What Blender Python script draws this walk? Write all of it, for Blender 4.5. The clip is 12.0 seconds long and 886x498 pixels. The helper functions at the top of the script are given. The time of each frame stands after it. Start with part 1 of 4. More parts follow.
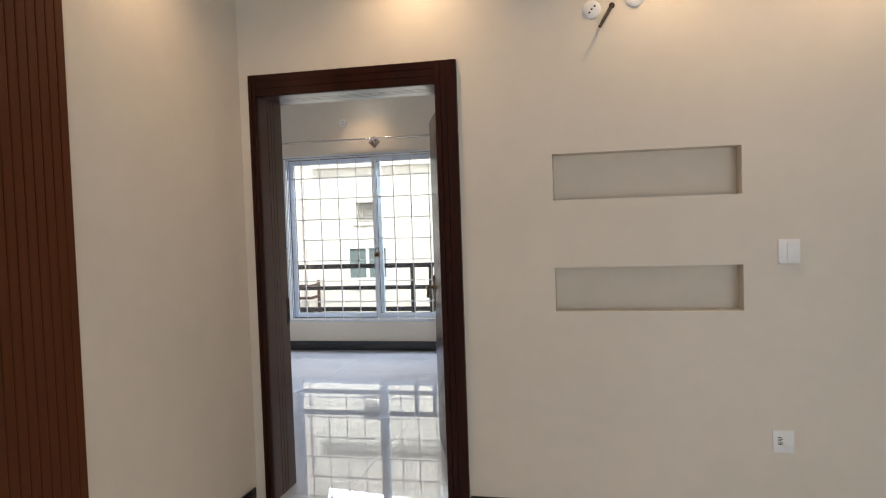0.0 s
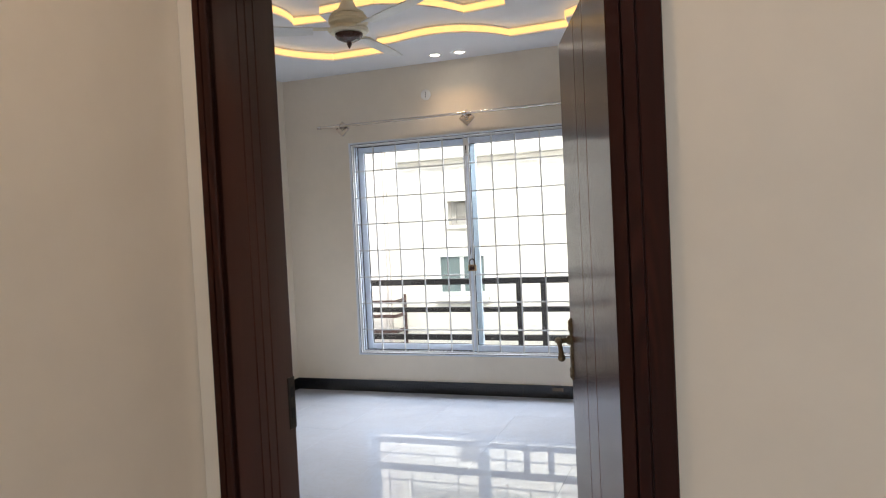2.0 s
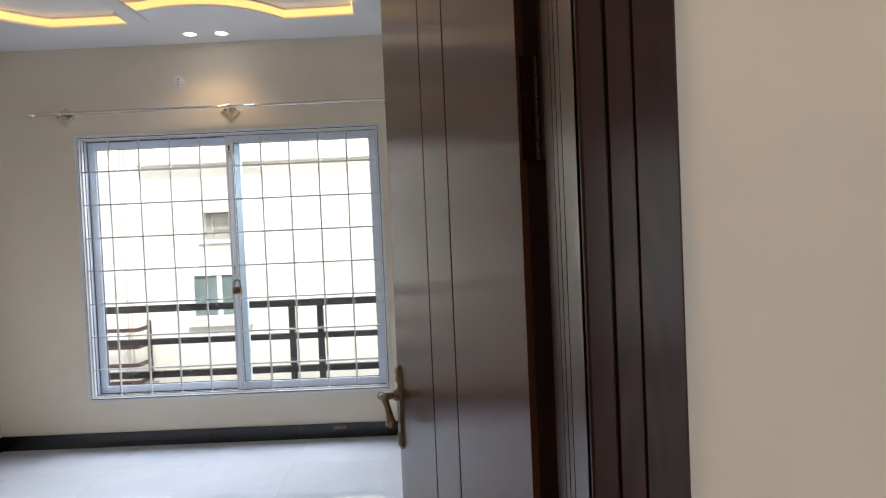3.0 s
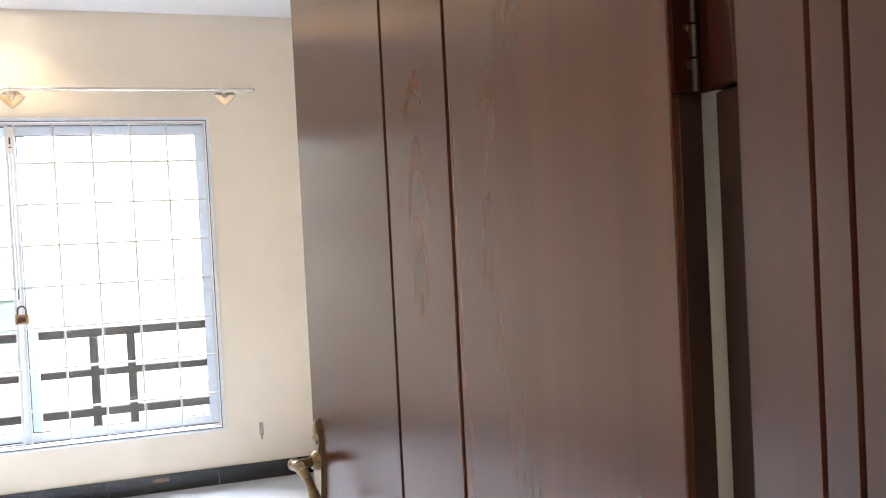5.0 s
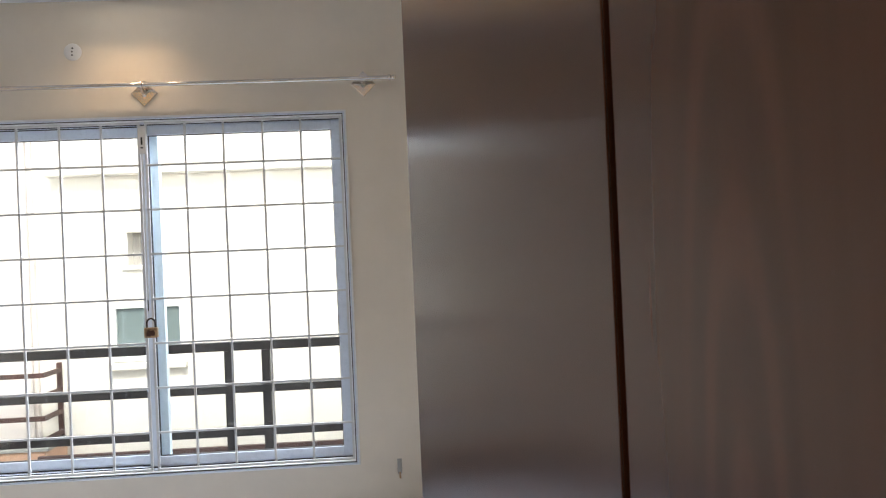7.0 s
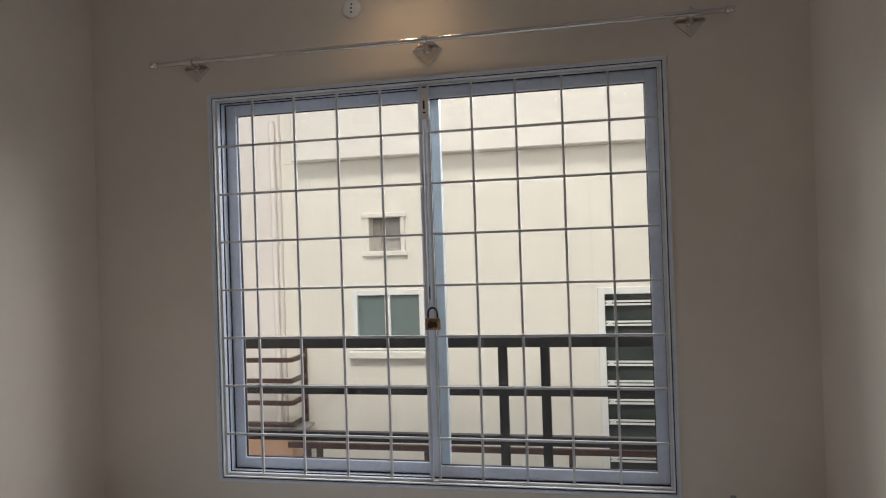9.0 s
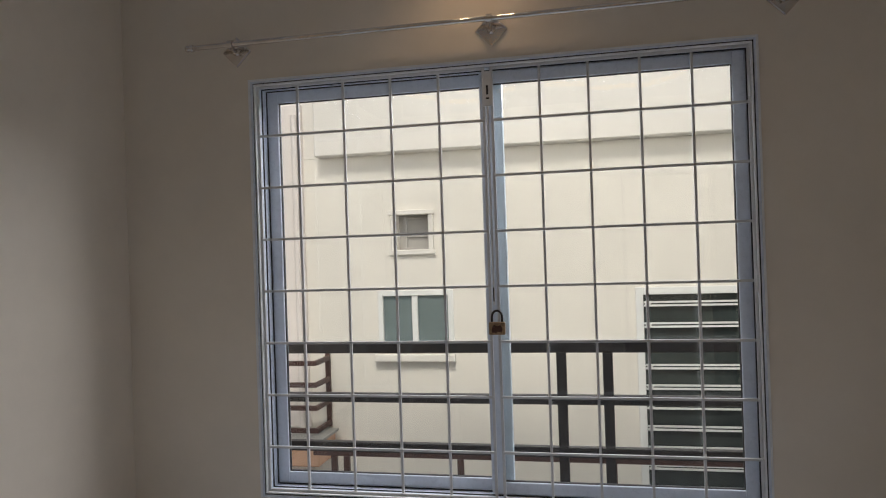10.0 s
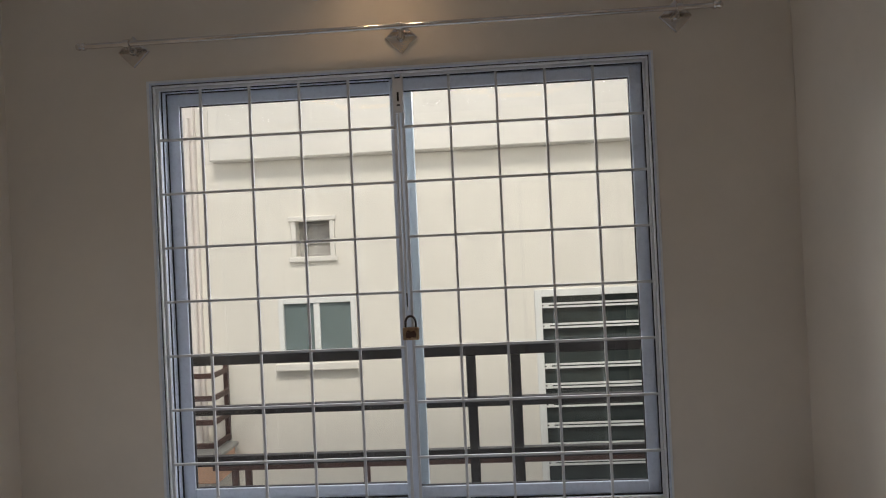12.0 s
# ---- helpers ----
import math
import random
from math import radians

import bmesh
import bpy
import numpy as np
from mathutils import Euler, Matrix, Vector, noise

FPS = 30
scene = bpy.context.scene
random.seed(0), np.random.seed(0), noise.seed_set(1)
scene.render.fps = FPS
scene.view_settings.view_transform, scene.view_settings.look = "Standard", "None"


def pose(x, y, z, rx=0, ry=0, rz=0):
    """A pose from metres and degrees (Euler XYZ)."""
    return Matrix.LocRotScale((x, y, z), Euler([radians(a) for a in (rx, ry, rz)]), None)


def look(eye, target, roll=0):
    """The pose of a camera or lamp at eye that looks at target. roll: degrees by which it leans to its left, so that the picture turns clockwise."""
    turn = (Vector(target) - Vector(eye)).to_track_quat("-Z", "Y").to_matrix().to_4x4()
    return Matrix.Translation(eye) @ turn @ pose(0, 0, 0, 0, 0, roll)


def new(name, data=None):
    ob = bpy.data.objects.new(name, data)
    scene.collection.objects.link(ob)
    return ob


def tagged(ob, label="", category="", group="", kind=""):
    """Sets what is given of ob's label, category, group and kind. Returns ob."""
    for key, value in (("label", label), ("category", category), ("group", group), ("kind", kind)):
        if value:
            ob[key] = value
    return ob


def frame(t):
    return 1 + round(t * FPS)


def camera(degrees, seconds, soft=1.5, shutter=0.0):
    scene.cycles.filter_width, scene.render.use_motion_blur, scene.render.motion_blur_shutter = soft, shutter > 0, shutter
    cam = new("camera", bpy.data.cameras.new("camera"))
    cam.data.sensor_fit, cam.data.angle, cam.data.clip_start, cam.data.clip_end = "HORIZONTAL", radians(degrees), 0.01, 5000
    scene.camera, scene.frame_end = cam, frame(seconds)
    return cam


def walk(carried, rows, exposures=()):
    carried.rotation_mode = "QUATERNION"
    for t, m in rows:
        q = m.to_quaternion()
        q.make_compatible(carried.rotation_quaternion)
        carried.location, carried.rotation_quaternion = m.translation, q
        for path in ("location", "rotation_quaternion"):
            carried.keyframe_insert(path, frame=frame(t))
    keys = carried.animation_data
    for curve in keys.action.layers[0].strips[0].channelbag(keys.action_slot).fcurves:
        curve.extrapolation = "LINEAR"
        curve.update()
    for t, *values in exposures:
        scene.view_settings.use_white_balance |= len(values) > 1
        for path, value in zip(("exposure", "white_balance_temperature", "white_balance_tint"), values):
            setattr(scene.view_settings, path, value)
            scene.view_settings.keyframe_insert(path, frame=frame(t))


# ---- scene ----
cam = camera(64.2, 12.0, soft=1.1, shutter=0.12)
PATH = [
    (0, (1.202, -3.43, 1.472), (0.781, -1.476, 1.389), -1.9),
    (0.5, (1.018, -3.002, 1.458), (0.483, -1.077, 1.366), -2.5),
    (1, (0.83, -2.473, 1.468), (0.18, -0.584, 1.379), -2.4),
    (1.5, (0.691, -1.942, 1.48), (-0.015, -0.072, 1.403), -2.9),
    (2, (0.617, -1.469, 1.472), (-0.07, 0.408, 1.406), -2.8),
    (2.5, (0.449, -1.079, 1.483), (0.038, 0.877, 1.417), -2.6),
    (3, (0.304, -0.796, 1.475), (0.289, 1.203, 1.419), -2.5),
    (3.2, (0.25, -0.707, 1.481), (0.352, 1.29, 1.428), -2.5),
    (4.8, (0.018, -0.329, 1.446), (0.582, 1.59, 1.415), -2.9),
    (5, (0.04, -0.274, 1.453), (0.572, 1.653, 1.418), -2.9),
    (5.5, (0.13, -0.138, 1.47), (0.615, 1.802, 1.444), -3.1),
    (6, (0.166, 0.01, 1.488), (0.568, 1.969, 1.456), -2.4),
    (6.5, (0.158, 0.222, 1.449), (0.371, 2.21, 1.45), -2.5),
    (7, (0.14, 0.431, 1.457), (0.248, 2.428, 1.468), -2.5),
    (7.5, (0.117, 0.595, 1.461), (-0.006, 2.591, 1.489), -2.3),
    (7.7, (0.1, 0.64, 1.461), (-0.13, 2.626, 1.492), -2.3),
    (9.3, (-0.597, 1.198, 1.424), (-1.033, 3.15, 1.43), -1.9),
    (9.5, (-0.649, 1.261, 1.431), (-1.097, 3.21, 1.434), -1.9),
    (10, (-0.816, 1.274, 1.432), (-1.232, 3.23, 1.442), -1.9),
    (10.5, (-0.877, 1.247, 1.437), (-1.043, 3.24, 1.438), -2.7),
    (11, (-0.878, 1.235, 1.436), (-0.965, 3.233, 1.437), -2.9),
    (11.5, (-0.888, 1.253, 1.434), (-0.985, 3.251, 1.431), -2.8),
    (12, (-0.897, 1.248, 1.438), (-1.014, 3.245, 1.451), -2.7),
]
EXPOSURES = [(0, 0.2, 6500, 10), (0.8, 0.44, 6500, 10), (1.6, 0.26, 6500, 10), (2.5, 0.42, 6500, 10), (3.2, 0.26, 6500, 10), (4.8, 1.8, 6700, 10), (5.5, 1.88, 6700, 10), (6.0, 1.7, 6700, 10), (6.5, 1.02, 6600, 10),
             (7.0, 0.45, 6600, 10), (7.7, 0.15, 6900, 12), (9.3, -0.92, 6900, 13), (12, -0.92, 6900, 13)]
walk(cam, [(t, look(eye, target, roll)) for t, eye, target, roll in PATH], EXPOSURES)

# ---- world, sun and lamps ----
world = bpy.data.worlds.new("world")
scene.world = world
world.use_nodes = True
_wn = world.node_tree.nodes
_bg = _wn["Background"]
_sky = _wn.new("ShaderNodeTexSky")
_sky.sky_type = "NISHITA"
_sky.sun_disc = False
_sky.sun_elevation = radians(58)
_sky.sun_rotation = radians(200)
_sky.air_density, _sky.dust_density, _sky.ozone_density = 1.0, 2.5, 1.0
world.node_tree.links.new(_sky.outputs[0], _bg.inputs[0])
_bg.inputs[1].default_value = 0.15

CEIL = 2.88      # soffit height of the bedroom ceiling
CEIL_H = 2.89    # hall ceiling
WIN_Y = 4.282    # inner face of the window wall


def lamp(name, kind, energy, colour, m):
    data = bpy.data.lights.new(name, kind)
    data.energy, data.color = energy, colour
    ob = new(name, data)
    ob.matrix_world = m
    return ob


WARM = (1.0, 0.68, 0.40)
DAY = (0.90, 0.95, 1.0)
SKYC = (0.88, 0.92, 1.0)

_sun = lamp("sun", "SUN", 3.6, (1.0, 0.95, 0.88), look((2, -6, 14), (0, 6, 0)))
_sun.data.angle = radians(12)

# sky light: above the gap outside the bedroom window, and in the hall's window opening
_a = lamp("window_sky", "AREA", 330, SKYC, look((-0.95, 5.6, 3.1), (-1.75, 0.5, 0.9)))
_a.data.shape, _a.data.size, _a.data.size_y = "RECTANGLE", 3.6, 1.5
_b = lamp("hall_window_sky", "AREA", 52, DAY, look((2.9, -6.35, 1.25), (2.0, 0, 1.2)))
_b.data.shape, _b.data.size, _b.data.size_y = "RECTANGLE", 2.0, 2.0


def downlight_lamp(x, y, z, watts, cone=140, blend=1.0):
    ob = lamp("downlight_beam", "SPOT", watts, WARM, look((x, y, z), (x, y + 0.0001, 0)))
    ob.data.spot_size, ob.data.spot_blend, ob.data.shadow_soft_size = radians(cone), blend, 0.03
    return ob


HALL_SPOTS = [(-0.36, -0.88), (0.37, -0.25), (2.36, -0.26), (1.55, -0.28), (1.4, -2.6), (1.4, -4.6)]
ROOM_SPOTS = [(-1.390, 4.048), (-1.182, 4.060)]
for _x, _y in HALL_SPOTS:
    downlight_lamp(_x, _y, CEIL_H - 0.03, 15.5)
for _x, _y in ROOM_SPOTS:
    downlight_lamp(_x, _y, CEIL - 0.03, 4.4, 108, 0.9)

# ---- materials ----


def material(name, colour, rough=0.5, metal=0.0, coat=0.0, spec=0.5):
    m = bpy.data.materials.new(name)
    m.use_nodes = True
    b = m.node_tree.nodes["Principled BSDF"]
    b.inputs["Base Color"].default_value = (*colour, 1)
    b.inputs["Roughness"].default_value = rough
    b.inputs["Metallic"].default_value = metal
    b.inputs["Coat Weight"].default_value = coat
    b.inputs["Specular IOR Level"].default_value = spec
    return m


def nodes_of(m):
    t = m.node_tree
    return t, t.nodes, t.links, t.nodes["Principled BSDF"]


def coords(m, scale=(1, 1, 1), rnd=False):
    """Object coordinates, scaled; with rnd shifted piece by piece."""
    t, n, l, b = nodes_of(m)
    tc = n.new("ShaderNodeTexCoord")
    mp = n.new("ShaderNodeMapping")
    mp.inputs["Scale"].default_value = scale
    l.new(tc.outputs["Object"], mp.inputs["Vector"])
    if rnd:
        oi = n.new("ShaderNodeObjectInfo")
        mul = n.new("ShaderNodeMath")
        mul.operation = "MULTIPLY"
        mul.inputs[1].default_value = 37.0
        l.new(oi.outputs["Random"], mul.inputs[0])
        cb = n.new("ShaderNodeCombineXYZ")
        l.new(mul.outputs[0], cb.inputs[0])
        l.new(mul.outputs[0], cb.inputs[1])
        l.new(cb.outputs[0], mp.inputs["Location"])
    return mp.outputs["Vector"]


def tex_noise(m, vec, scale, detail=6, rough=0.6, distort=0.0):
    t, n, l, b = nodes_of(m)
    x = n.new("ShaderNodeTexNoise")
    x.inputs["Scale"].default_value = scale
    x.inputs["Detail"].default_value = detail
    x.inputs["Roughness"].default_value = rough
    x.inputs["Distortion"].default_value = distort
    l.new(vec, x.inputs["Vector"])
    return x.outputs["Fac"]


def ramp(m, fac, stops):
    t, n, l, b = nodes_of(m)
    r = n.new("ShaderNodeValToRGB")
    els = r.color_ramp.elements
    while len(els) < len(stops):
        els.new(0.5)
    for e, (p, c) in zip(els, stops):
        e.position = p
        e.color = (*c, 1) if len(c) == 3 else c
    l.new(fac, r.inputs["Fac"])
    return r.outputs["Color"]


def mix(m, fac, a, c, mode="MIX"):
    t, n, l, b = nodes_of(m)
    x = n.new("ShaderNodeMix")
    x.data_type, x.blend_type = "RGBA", mode
    for sock, v in ((x.inputs[0], fac), (x.inputs[6], a), (x.inputs[7], c)):
        if isinstance(v, (int, float)):
            sock.default_value = v
        elif isinstance(v, tuple):
            sock.default_value = (*v, 1)
        else:
            l.new(v, sock)
    return x.outputs[2]


def bump(m, height, strength=0.1, distance=0.002):
    t, n, l, b = nodes_of(m)
    x = n.new("ShaderNodeBump")
    x.inputs["Strength"].default_value = strength
    x.inputs["Distance"].default_value = distance
    l.new(height, x.inputs["Height"])
    l.new(x.outputs["Normal"], b.inputs["Normal"])


def rough_from(m, fac, low, high):
    t, n, l, b = nodes_of(m)
    x = n.new("ShaderNodeMapRange")
    x.inputs["To Min"].default_value = low
    x.inputs["To Max"].default_value = high
    l.new(fac, x.inputs["Value"])
    l.new(x.outputs[0], b.inputs["Roughness"])


def base(m, colour):
    t, n, l, b = nodes_of(m)
    l.new(colour, b.inputs["Base Color"])


def paint(name, colour, rough=0.55, patch=0.05, orange=0.12):
    """Rolled wall paint: faint roller relief, soft patches and scuffs."""
    m = material(name, colour, rough)
    v = coords(m)
    big = tex_noise(m, v, 1.1, 3, 0.5)
    fine = tex_noise(m, v, 90, 3, 0.6)
    mid = tex_noise(m, v, 9, 4, 0.6)
    dark = tuple(c * (1 - 1.6 * patch) for c in colour)
    lite = tuple(min(1, c * (1 + 0.7 * patch)) for c in colour)
    c = ramp(m, big, [(0.3, dark), (0.7, lite)])
    c = mix(m, 0.25, c, ramp(m, mid, [(0.35, dark), (0.65, lite)]))
    base(m, c)
    rough_from(m, mid, rough - 0.08, rough + 0.08)
    bump(m, fine, orange, 0.0012)
    return m


def ring_figure(m, centre, lean, scale):
    """Growth rings round an axis that leans through a board's face at centre: a nested pointed figure with a mask round it."""
    t, n, l, b = nodes_of(m)
    tc = n.new("ShaderNodeTexCoord")
    sub = n.new("ShaderNodeVectorMath")
    sub.operation = "SUBTRACT"
    sub.inputs[1].default_value = centre
    l.new(tc.outputs["Object"], sub.inputs[0])
    mp = n.new("ShaderNodeMapping")
    mp.inputs["Rotation"].default_value = (radians(lean), radians(0.5), 0)
    l.new(sub.outputs[0], mp.inputs["Vector"])
    w = n.new("ShaderNodeTexWave")
    w.wave_type, w.rings_direction, w.wave_profile = "RINGS", "Z", "SIN"
    w.inputs["Scale"].default_value = scale
    w.inputs["Distortion"].default_value = 0.9
    w.inputs["Detail"].default_value = 1.0
    w.inputs["Detail Scale"].default_value = 0.6
    l.new(mp.outputs["Vector"], w.inputs["Vector"])
    sep = n.new("ShaderNodeSeparateXYZ")
    l.new(sub.outputs[0], sep.inputs[0])
    masks = []
    for axis, shift, near, far in ((0, 0.0, 0.014, 0.046), (2, -0.22, 0.13, 0.24)):
        off = n.new("ShaderNodeMath")
        off.inputs[1].default_value = shift
        l.new(sep.outputs[axis], off.inputs[0])
        ab = n.new("ShaderNodeMath")
        ab.operation = "ABSOLUTE"
        l.new(off.outputs[0], ab.inputs[0])
        mr = n.new("ShaderNodeMapRange")
        mr.interpolation_type = "SMOOTHSTEP"
        mr.inputs["From Min"].default_value, mr.inputs["From Max"].default_value = near, far
        mr.inputs["To Min"].default_value, mr.inputs["To Max"].default_value = 1.0, 0.0
        l.new(ab.outputs[0], mr.inputs["Value"])
        masks.append(mr.outputs[0])
    return w.outputs["Fac"], times(m, masks[0], masks[1])


def times(m, a, k):
    t, n, l, b = nodes_of(m)
    x = n.new("ShaderNodeMath")
    x.operation = "MULTIPLY"
    l.new(a, x.inputs[0])
    if isinstance(k, (int, float)):
        x.inputs[1].default_value = k
    else:
        l.new(k, x.inputs[1])
    return x.outputs[0]


def wood(name, dark, lite, scale=(9, 9, 0.5), rough=0.24, coat=0.35, rnd=False, spec=0.5, centres=((0.455, 0.0, 1.2, 0.5),), grain=0.07, coat_rough=0.17, ior=1.5, brushed=0.0):
    """Dark varnished timber: slow colour bands, pointed figure from leaning growth rings, fine open pores along z that also break the gloss."""
    m = material(name, lite, rough, coat=coat, spec=spec)
    t, n, l, b = nodes_of(m)
    slow = tex_noise(m, coords(m, scale, rnd), 1.0, 3, 0.5, 0.6)
    c = ramp(m, slow, [(0.25, dark), (0.75, lite)])
    streak = tex_noise(m, coords(m, (45, 45, 0.9), rnd), 1.0, 2, 0.5, 0.2)
    c = mix(m, 0.08, c, ramp(m, streak, [(0.35, tuple(x * 0.7 for x in dark)), (0.65, tuple(min(1.0, x * 1.15) for x in lite))]))
    brt = tuple(min(1.0, x * 2.0) for x in lite)
    for cx, cy, cz, figure in centres:
        w, near = ring_figure(m, (cx, cy, cz), 7.5, 21.0)
        c = mix(m, times(m, near, figure), c, ramp(m, w, [(0.0, dark), (0.45, lite), (0.95, brt)]))
    pores = tex_noise(m, coords(m, (190, 190, 4.0), rnd), 1.0, 2, 0.5)
    c = mix(m, 0.03, c, ramp(m, pores, [(0.40, tuple(x * 0.4 for x in dark)), (0.6, lite)]))
    base(m, c)
    blot = tex_noise(m, coords(m, (1.5, 1.5, 0.8), rnd), 2.0, 4)
    rough_from(m, blot, rough - 0.04, rough + 0.08)
    add = n.new("ShaderNodeMath")
    add.operation = "MULTIPLY_ADD"
    add.inputs[1].default_value = 0.8
    l.new(slow, add.inputs[0])
    l.new(pores, add.inputs[2])
    bump(m, add.outputs[0], grain, 0.0012)
    b.inputs["Coat Roughness"].default_value = coat_rough
    b.inputs["IOR"].default_value = ior
    b.inputs["Anisotropic"].default_value = brushed
    return m


M_HALL = paint("hall_wall_paint", (0.76, 0.69, 0.59))
M_ROOM = paint("room_wall_paint", (0.80, 0.73, 0.625))
M_CEIL = paint("ceiling_paint", (0.82, 0.84, 0.88), 0.6, 0.02, 0.05)
M_DOOR = wood("door_wood", (0.070, 0.0215, 0.0098), (0.108, 0.0355, 0.0170), rough=0.22, coat=0.0, ior=1.85, brushed=0.85, centres=((0.457, 0.0, 1.28, 0.20), (0.275, 0.0, 1.24, 0.04)), grain=0.03)
M_FRAME = wood("frame_wood", (0.015, 0.0038, 0.0023), (0.042, 0.0105, 0.0058), coat=0.25, rough=0.38, spec=0.08, centres=((0.505, -0.03, 1.10, 0.22), (-0.52, -0.03, 1.3, 0.22)), grain=0.05)
# the frame's own wood again, lighter: light off the reveals is in the colour
M_FRAME_LIT = wood("frame_wood_lit", (0.050, 0.0180, 0.0120), (0.088, 0.0335, 0.0225), coat=0.3, rough=0.28, spec=0.4, grain=0.08, centres=())
M_REDWOOD = wood("fluted_wood", (0.060, 0.0165, 0.0048), (0.135, 0.040, 0.0125), rough=0.42, coat=0.05, spec=0.15, centres=())
M_ROUGHWOOD = wood("raw_edge_wood", (0.012, 0.007, 0.006), (0.04, 0.02, 0.015), rough=0.6, coat=0.0, spec=0.2, centres=())


def tile_material():
    m = material("polished_tile", (0.80, 0.79, 0.77), 0.05, coat=0.6, spec=0.9)
    v = coords(m, (1, 1, 1), True)
    cloud = tex_noise(m, v, 2.4, 6, 0.6, 0.8)
    vein = tex_noise(m, v, 5.0, 8, 0.65, 2.5)
    c = ramp(m, cloud, [(0.3, (0.53, 0.59, 0.695)), (0.7, (0.60, 0.66, 0.765))])
    c = mix(m, 0.25, c, ramp(m, vein, [(0.46, (0.60, 0.66, 0.765)), (0.5, (0.55, 0.56, 0.58)), (0.54, (0.60, 0.66, 0.765))]))
    base(m, c)
    rough_from(m, tex_noise(m, v, 14, 5), 0.004, 0.016)
    m.node_tree.nodes["Principled BSDF"].inputs["Coat Roughness"].default_value = 0.008
    bump(m, tex_noise(m, v, 3.2, 1, 0.4), 0.010, 0.004)
    return m


M_TILE = tile_material()
M_GROUT = material("grout", (0.66, 0.69, 0.75), 0.5)


def granite():
    m = material("black_granite", (0.012, 0.013, 0.016), 0.14, spec=0.5)
    v = coords(m, (1, 1, 1), True)
    g = tex_noise(m, v, 160, 3, 0.7)
    base(m, ramp(m, g, [(0.45, (0.008, 0.009, 0.012)), (0.78, (0.022, 0.024, 0.030))]))
    rough_from(m, tex_noise(m, v, 20, 4), 0.08, 0.24)
    return m


M_GRANITE = granite()


def worn(name, colour, rough, metal=0.0, var=0.15, scale=18, bumpy=0.03):
    m = material(name, colour, rough, metal)
    v = coords(m)
    f = tex_noise(m, v, scale, 6, 0.65)
    base(m, ramp(m, f, [(0.3, tuple(c * (1 - var) for c in colour)), (0.7, tuple(min(1, c * (1 + var)) for c in colour))]))
    rough_from(m, tex_noise(m, v, scale * 3, 4), max(0.02, rough - 0.1), rough + 0.12)
    bump(m, tex_noise(m, v, scale * 6, 3), bumpy, 0.001)
    return m


M_ALU = worn("white_window_profile", (0.67, 0.74, 0.84), 0.28, 0.0, 0.05)
M_FLANGE = worn("white_edge_strip", (0.80, 0.82, 0.84), 0.35, 0.0, 0.05)
M_GRILLE = worn("white_grille_paint", (0.62, 0.63, 0.64), 0.4, 0.0, 0.08)
M_GASKET_SHADE = material("black_gasket_and_gap_shade", (0.022, 0.022, 0.025), 0.6)
M_CHROME = worn("polished_steel", (0.68, 0.64, 0.60), 0.14, 1.0, 0.08)
M_BRASS = worn("antique_brass", (0.24, 0.185, 0.115), 0.32, 1.0, 0.35, 60, 0.2)
M_LOCKBRASS = worn("padlock_brass", (0.34, 0.23, 0.14), 0.4, 1.0, 0.5, 60)
M_CORE = worn("dark_edge_and_groove_shade", (0.020, 0.0055, 0.0034), 0.5, 0.0, 0.35, 14)
M_HINGE = worn("dark_hinge_steel", (0.06, 0.05, 0.045), 0.4, 1.0, 0.3, 60)
M_PLASTIC = worn("white_plastic", (0.86, 0.86, 0.85), 0.35, 0.0, 0.03)
M_DARK = material("dark_hole", (0.01, 0.01, 0.01), 0.7)
M_FANCREAM = worn("fan_cream_enamel", (0.72, 0.67, 0.52), 0.3, 0.0, 0.06)
M_FANBLADE = worn("fan_blade_white", (0.74, 0.76, 0.76), 0.35, 0.0, 0.04)
M_FANBROWN = worn("fan_brown_bowl", (0.07, 0.03, 0.022), 0.25, 0.0, 0.2)
M_RAIL = worn("brown_rail_paint", (0.013, 0.009, 0.011), 0.5, 0.0, 0.3, 12)
M_RAILRED = worn("rust_brown_rail_paint", (0.085, 0.042, 0.036), 0.5, 0.0, 0.3, 12)
M_BLDG = paint("cream_facade", (0.86, 0.815, 0.748), 0.8, 0.05, 0.3)
M_BLDG_PARAPET = paint("pale_parapet", (0.85, 0.81, 0.76), 0.8, 0.04, 0.3)
M_BLDG_PINK = paint("pinkish_facade", (0.87, 0.80, 0.765), 0.8, 0.05, 0.3)
M_SALMON = paint("salmon_fascia", (0.72, 0.44, 0.30), 0.8, 0.08, 0.3)
M_TEAL = worn("teal_window_glass", (0.165, 0.212, 0.217), 0.12, 0.0, 0.15, 4)
M_SHUTTER = worn("dark_glass_and_room_shade", (0.035, 0.045, 0.045), 0.15, 0.0, 0.4, 3)
M_VENT = worn("grey_louvre", (0.42, 0.40, 0.38), 0.5, 0.0, 0.15)
M_CONC = paint("concrete", (0.42, 0.41, 0.38), 0.85, 0.12, 0.5)
M_GREEN = worn("green_plastic", (0.03, 0.25, 0.15), 0.4)
M_PAPER = worn("paper_label", (0.50, 0.32, 0.18), 0.7, 0.0, 0.2, 40)
M_BROWN_PATCH = worn("dull_brown_patch", (0.19, 0.14, 0.10), 0.7, 0.0, 0.3, 60)


def glow(name, colour, strength):
    m = bpy.data.materials.new(name)
    m.use_nodes = True
    b = m.node_tree.nodes["Principled BSDF"]
    b.inputs["Base Color"].default_value = (*colour, 1)
    b.inputs["Emission Color"].default_value = (*colour, 1)
    b.inputs["Emission Strength"].default_value = strength
    return m


M_LED = glow("led_strip_glow", (1.0, 0.63, 0.22), 0.95)
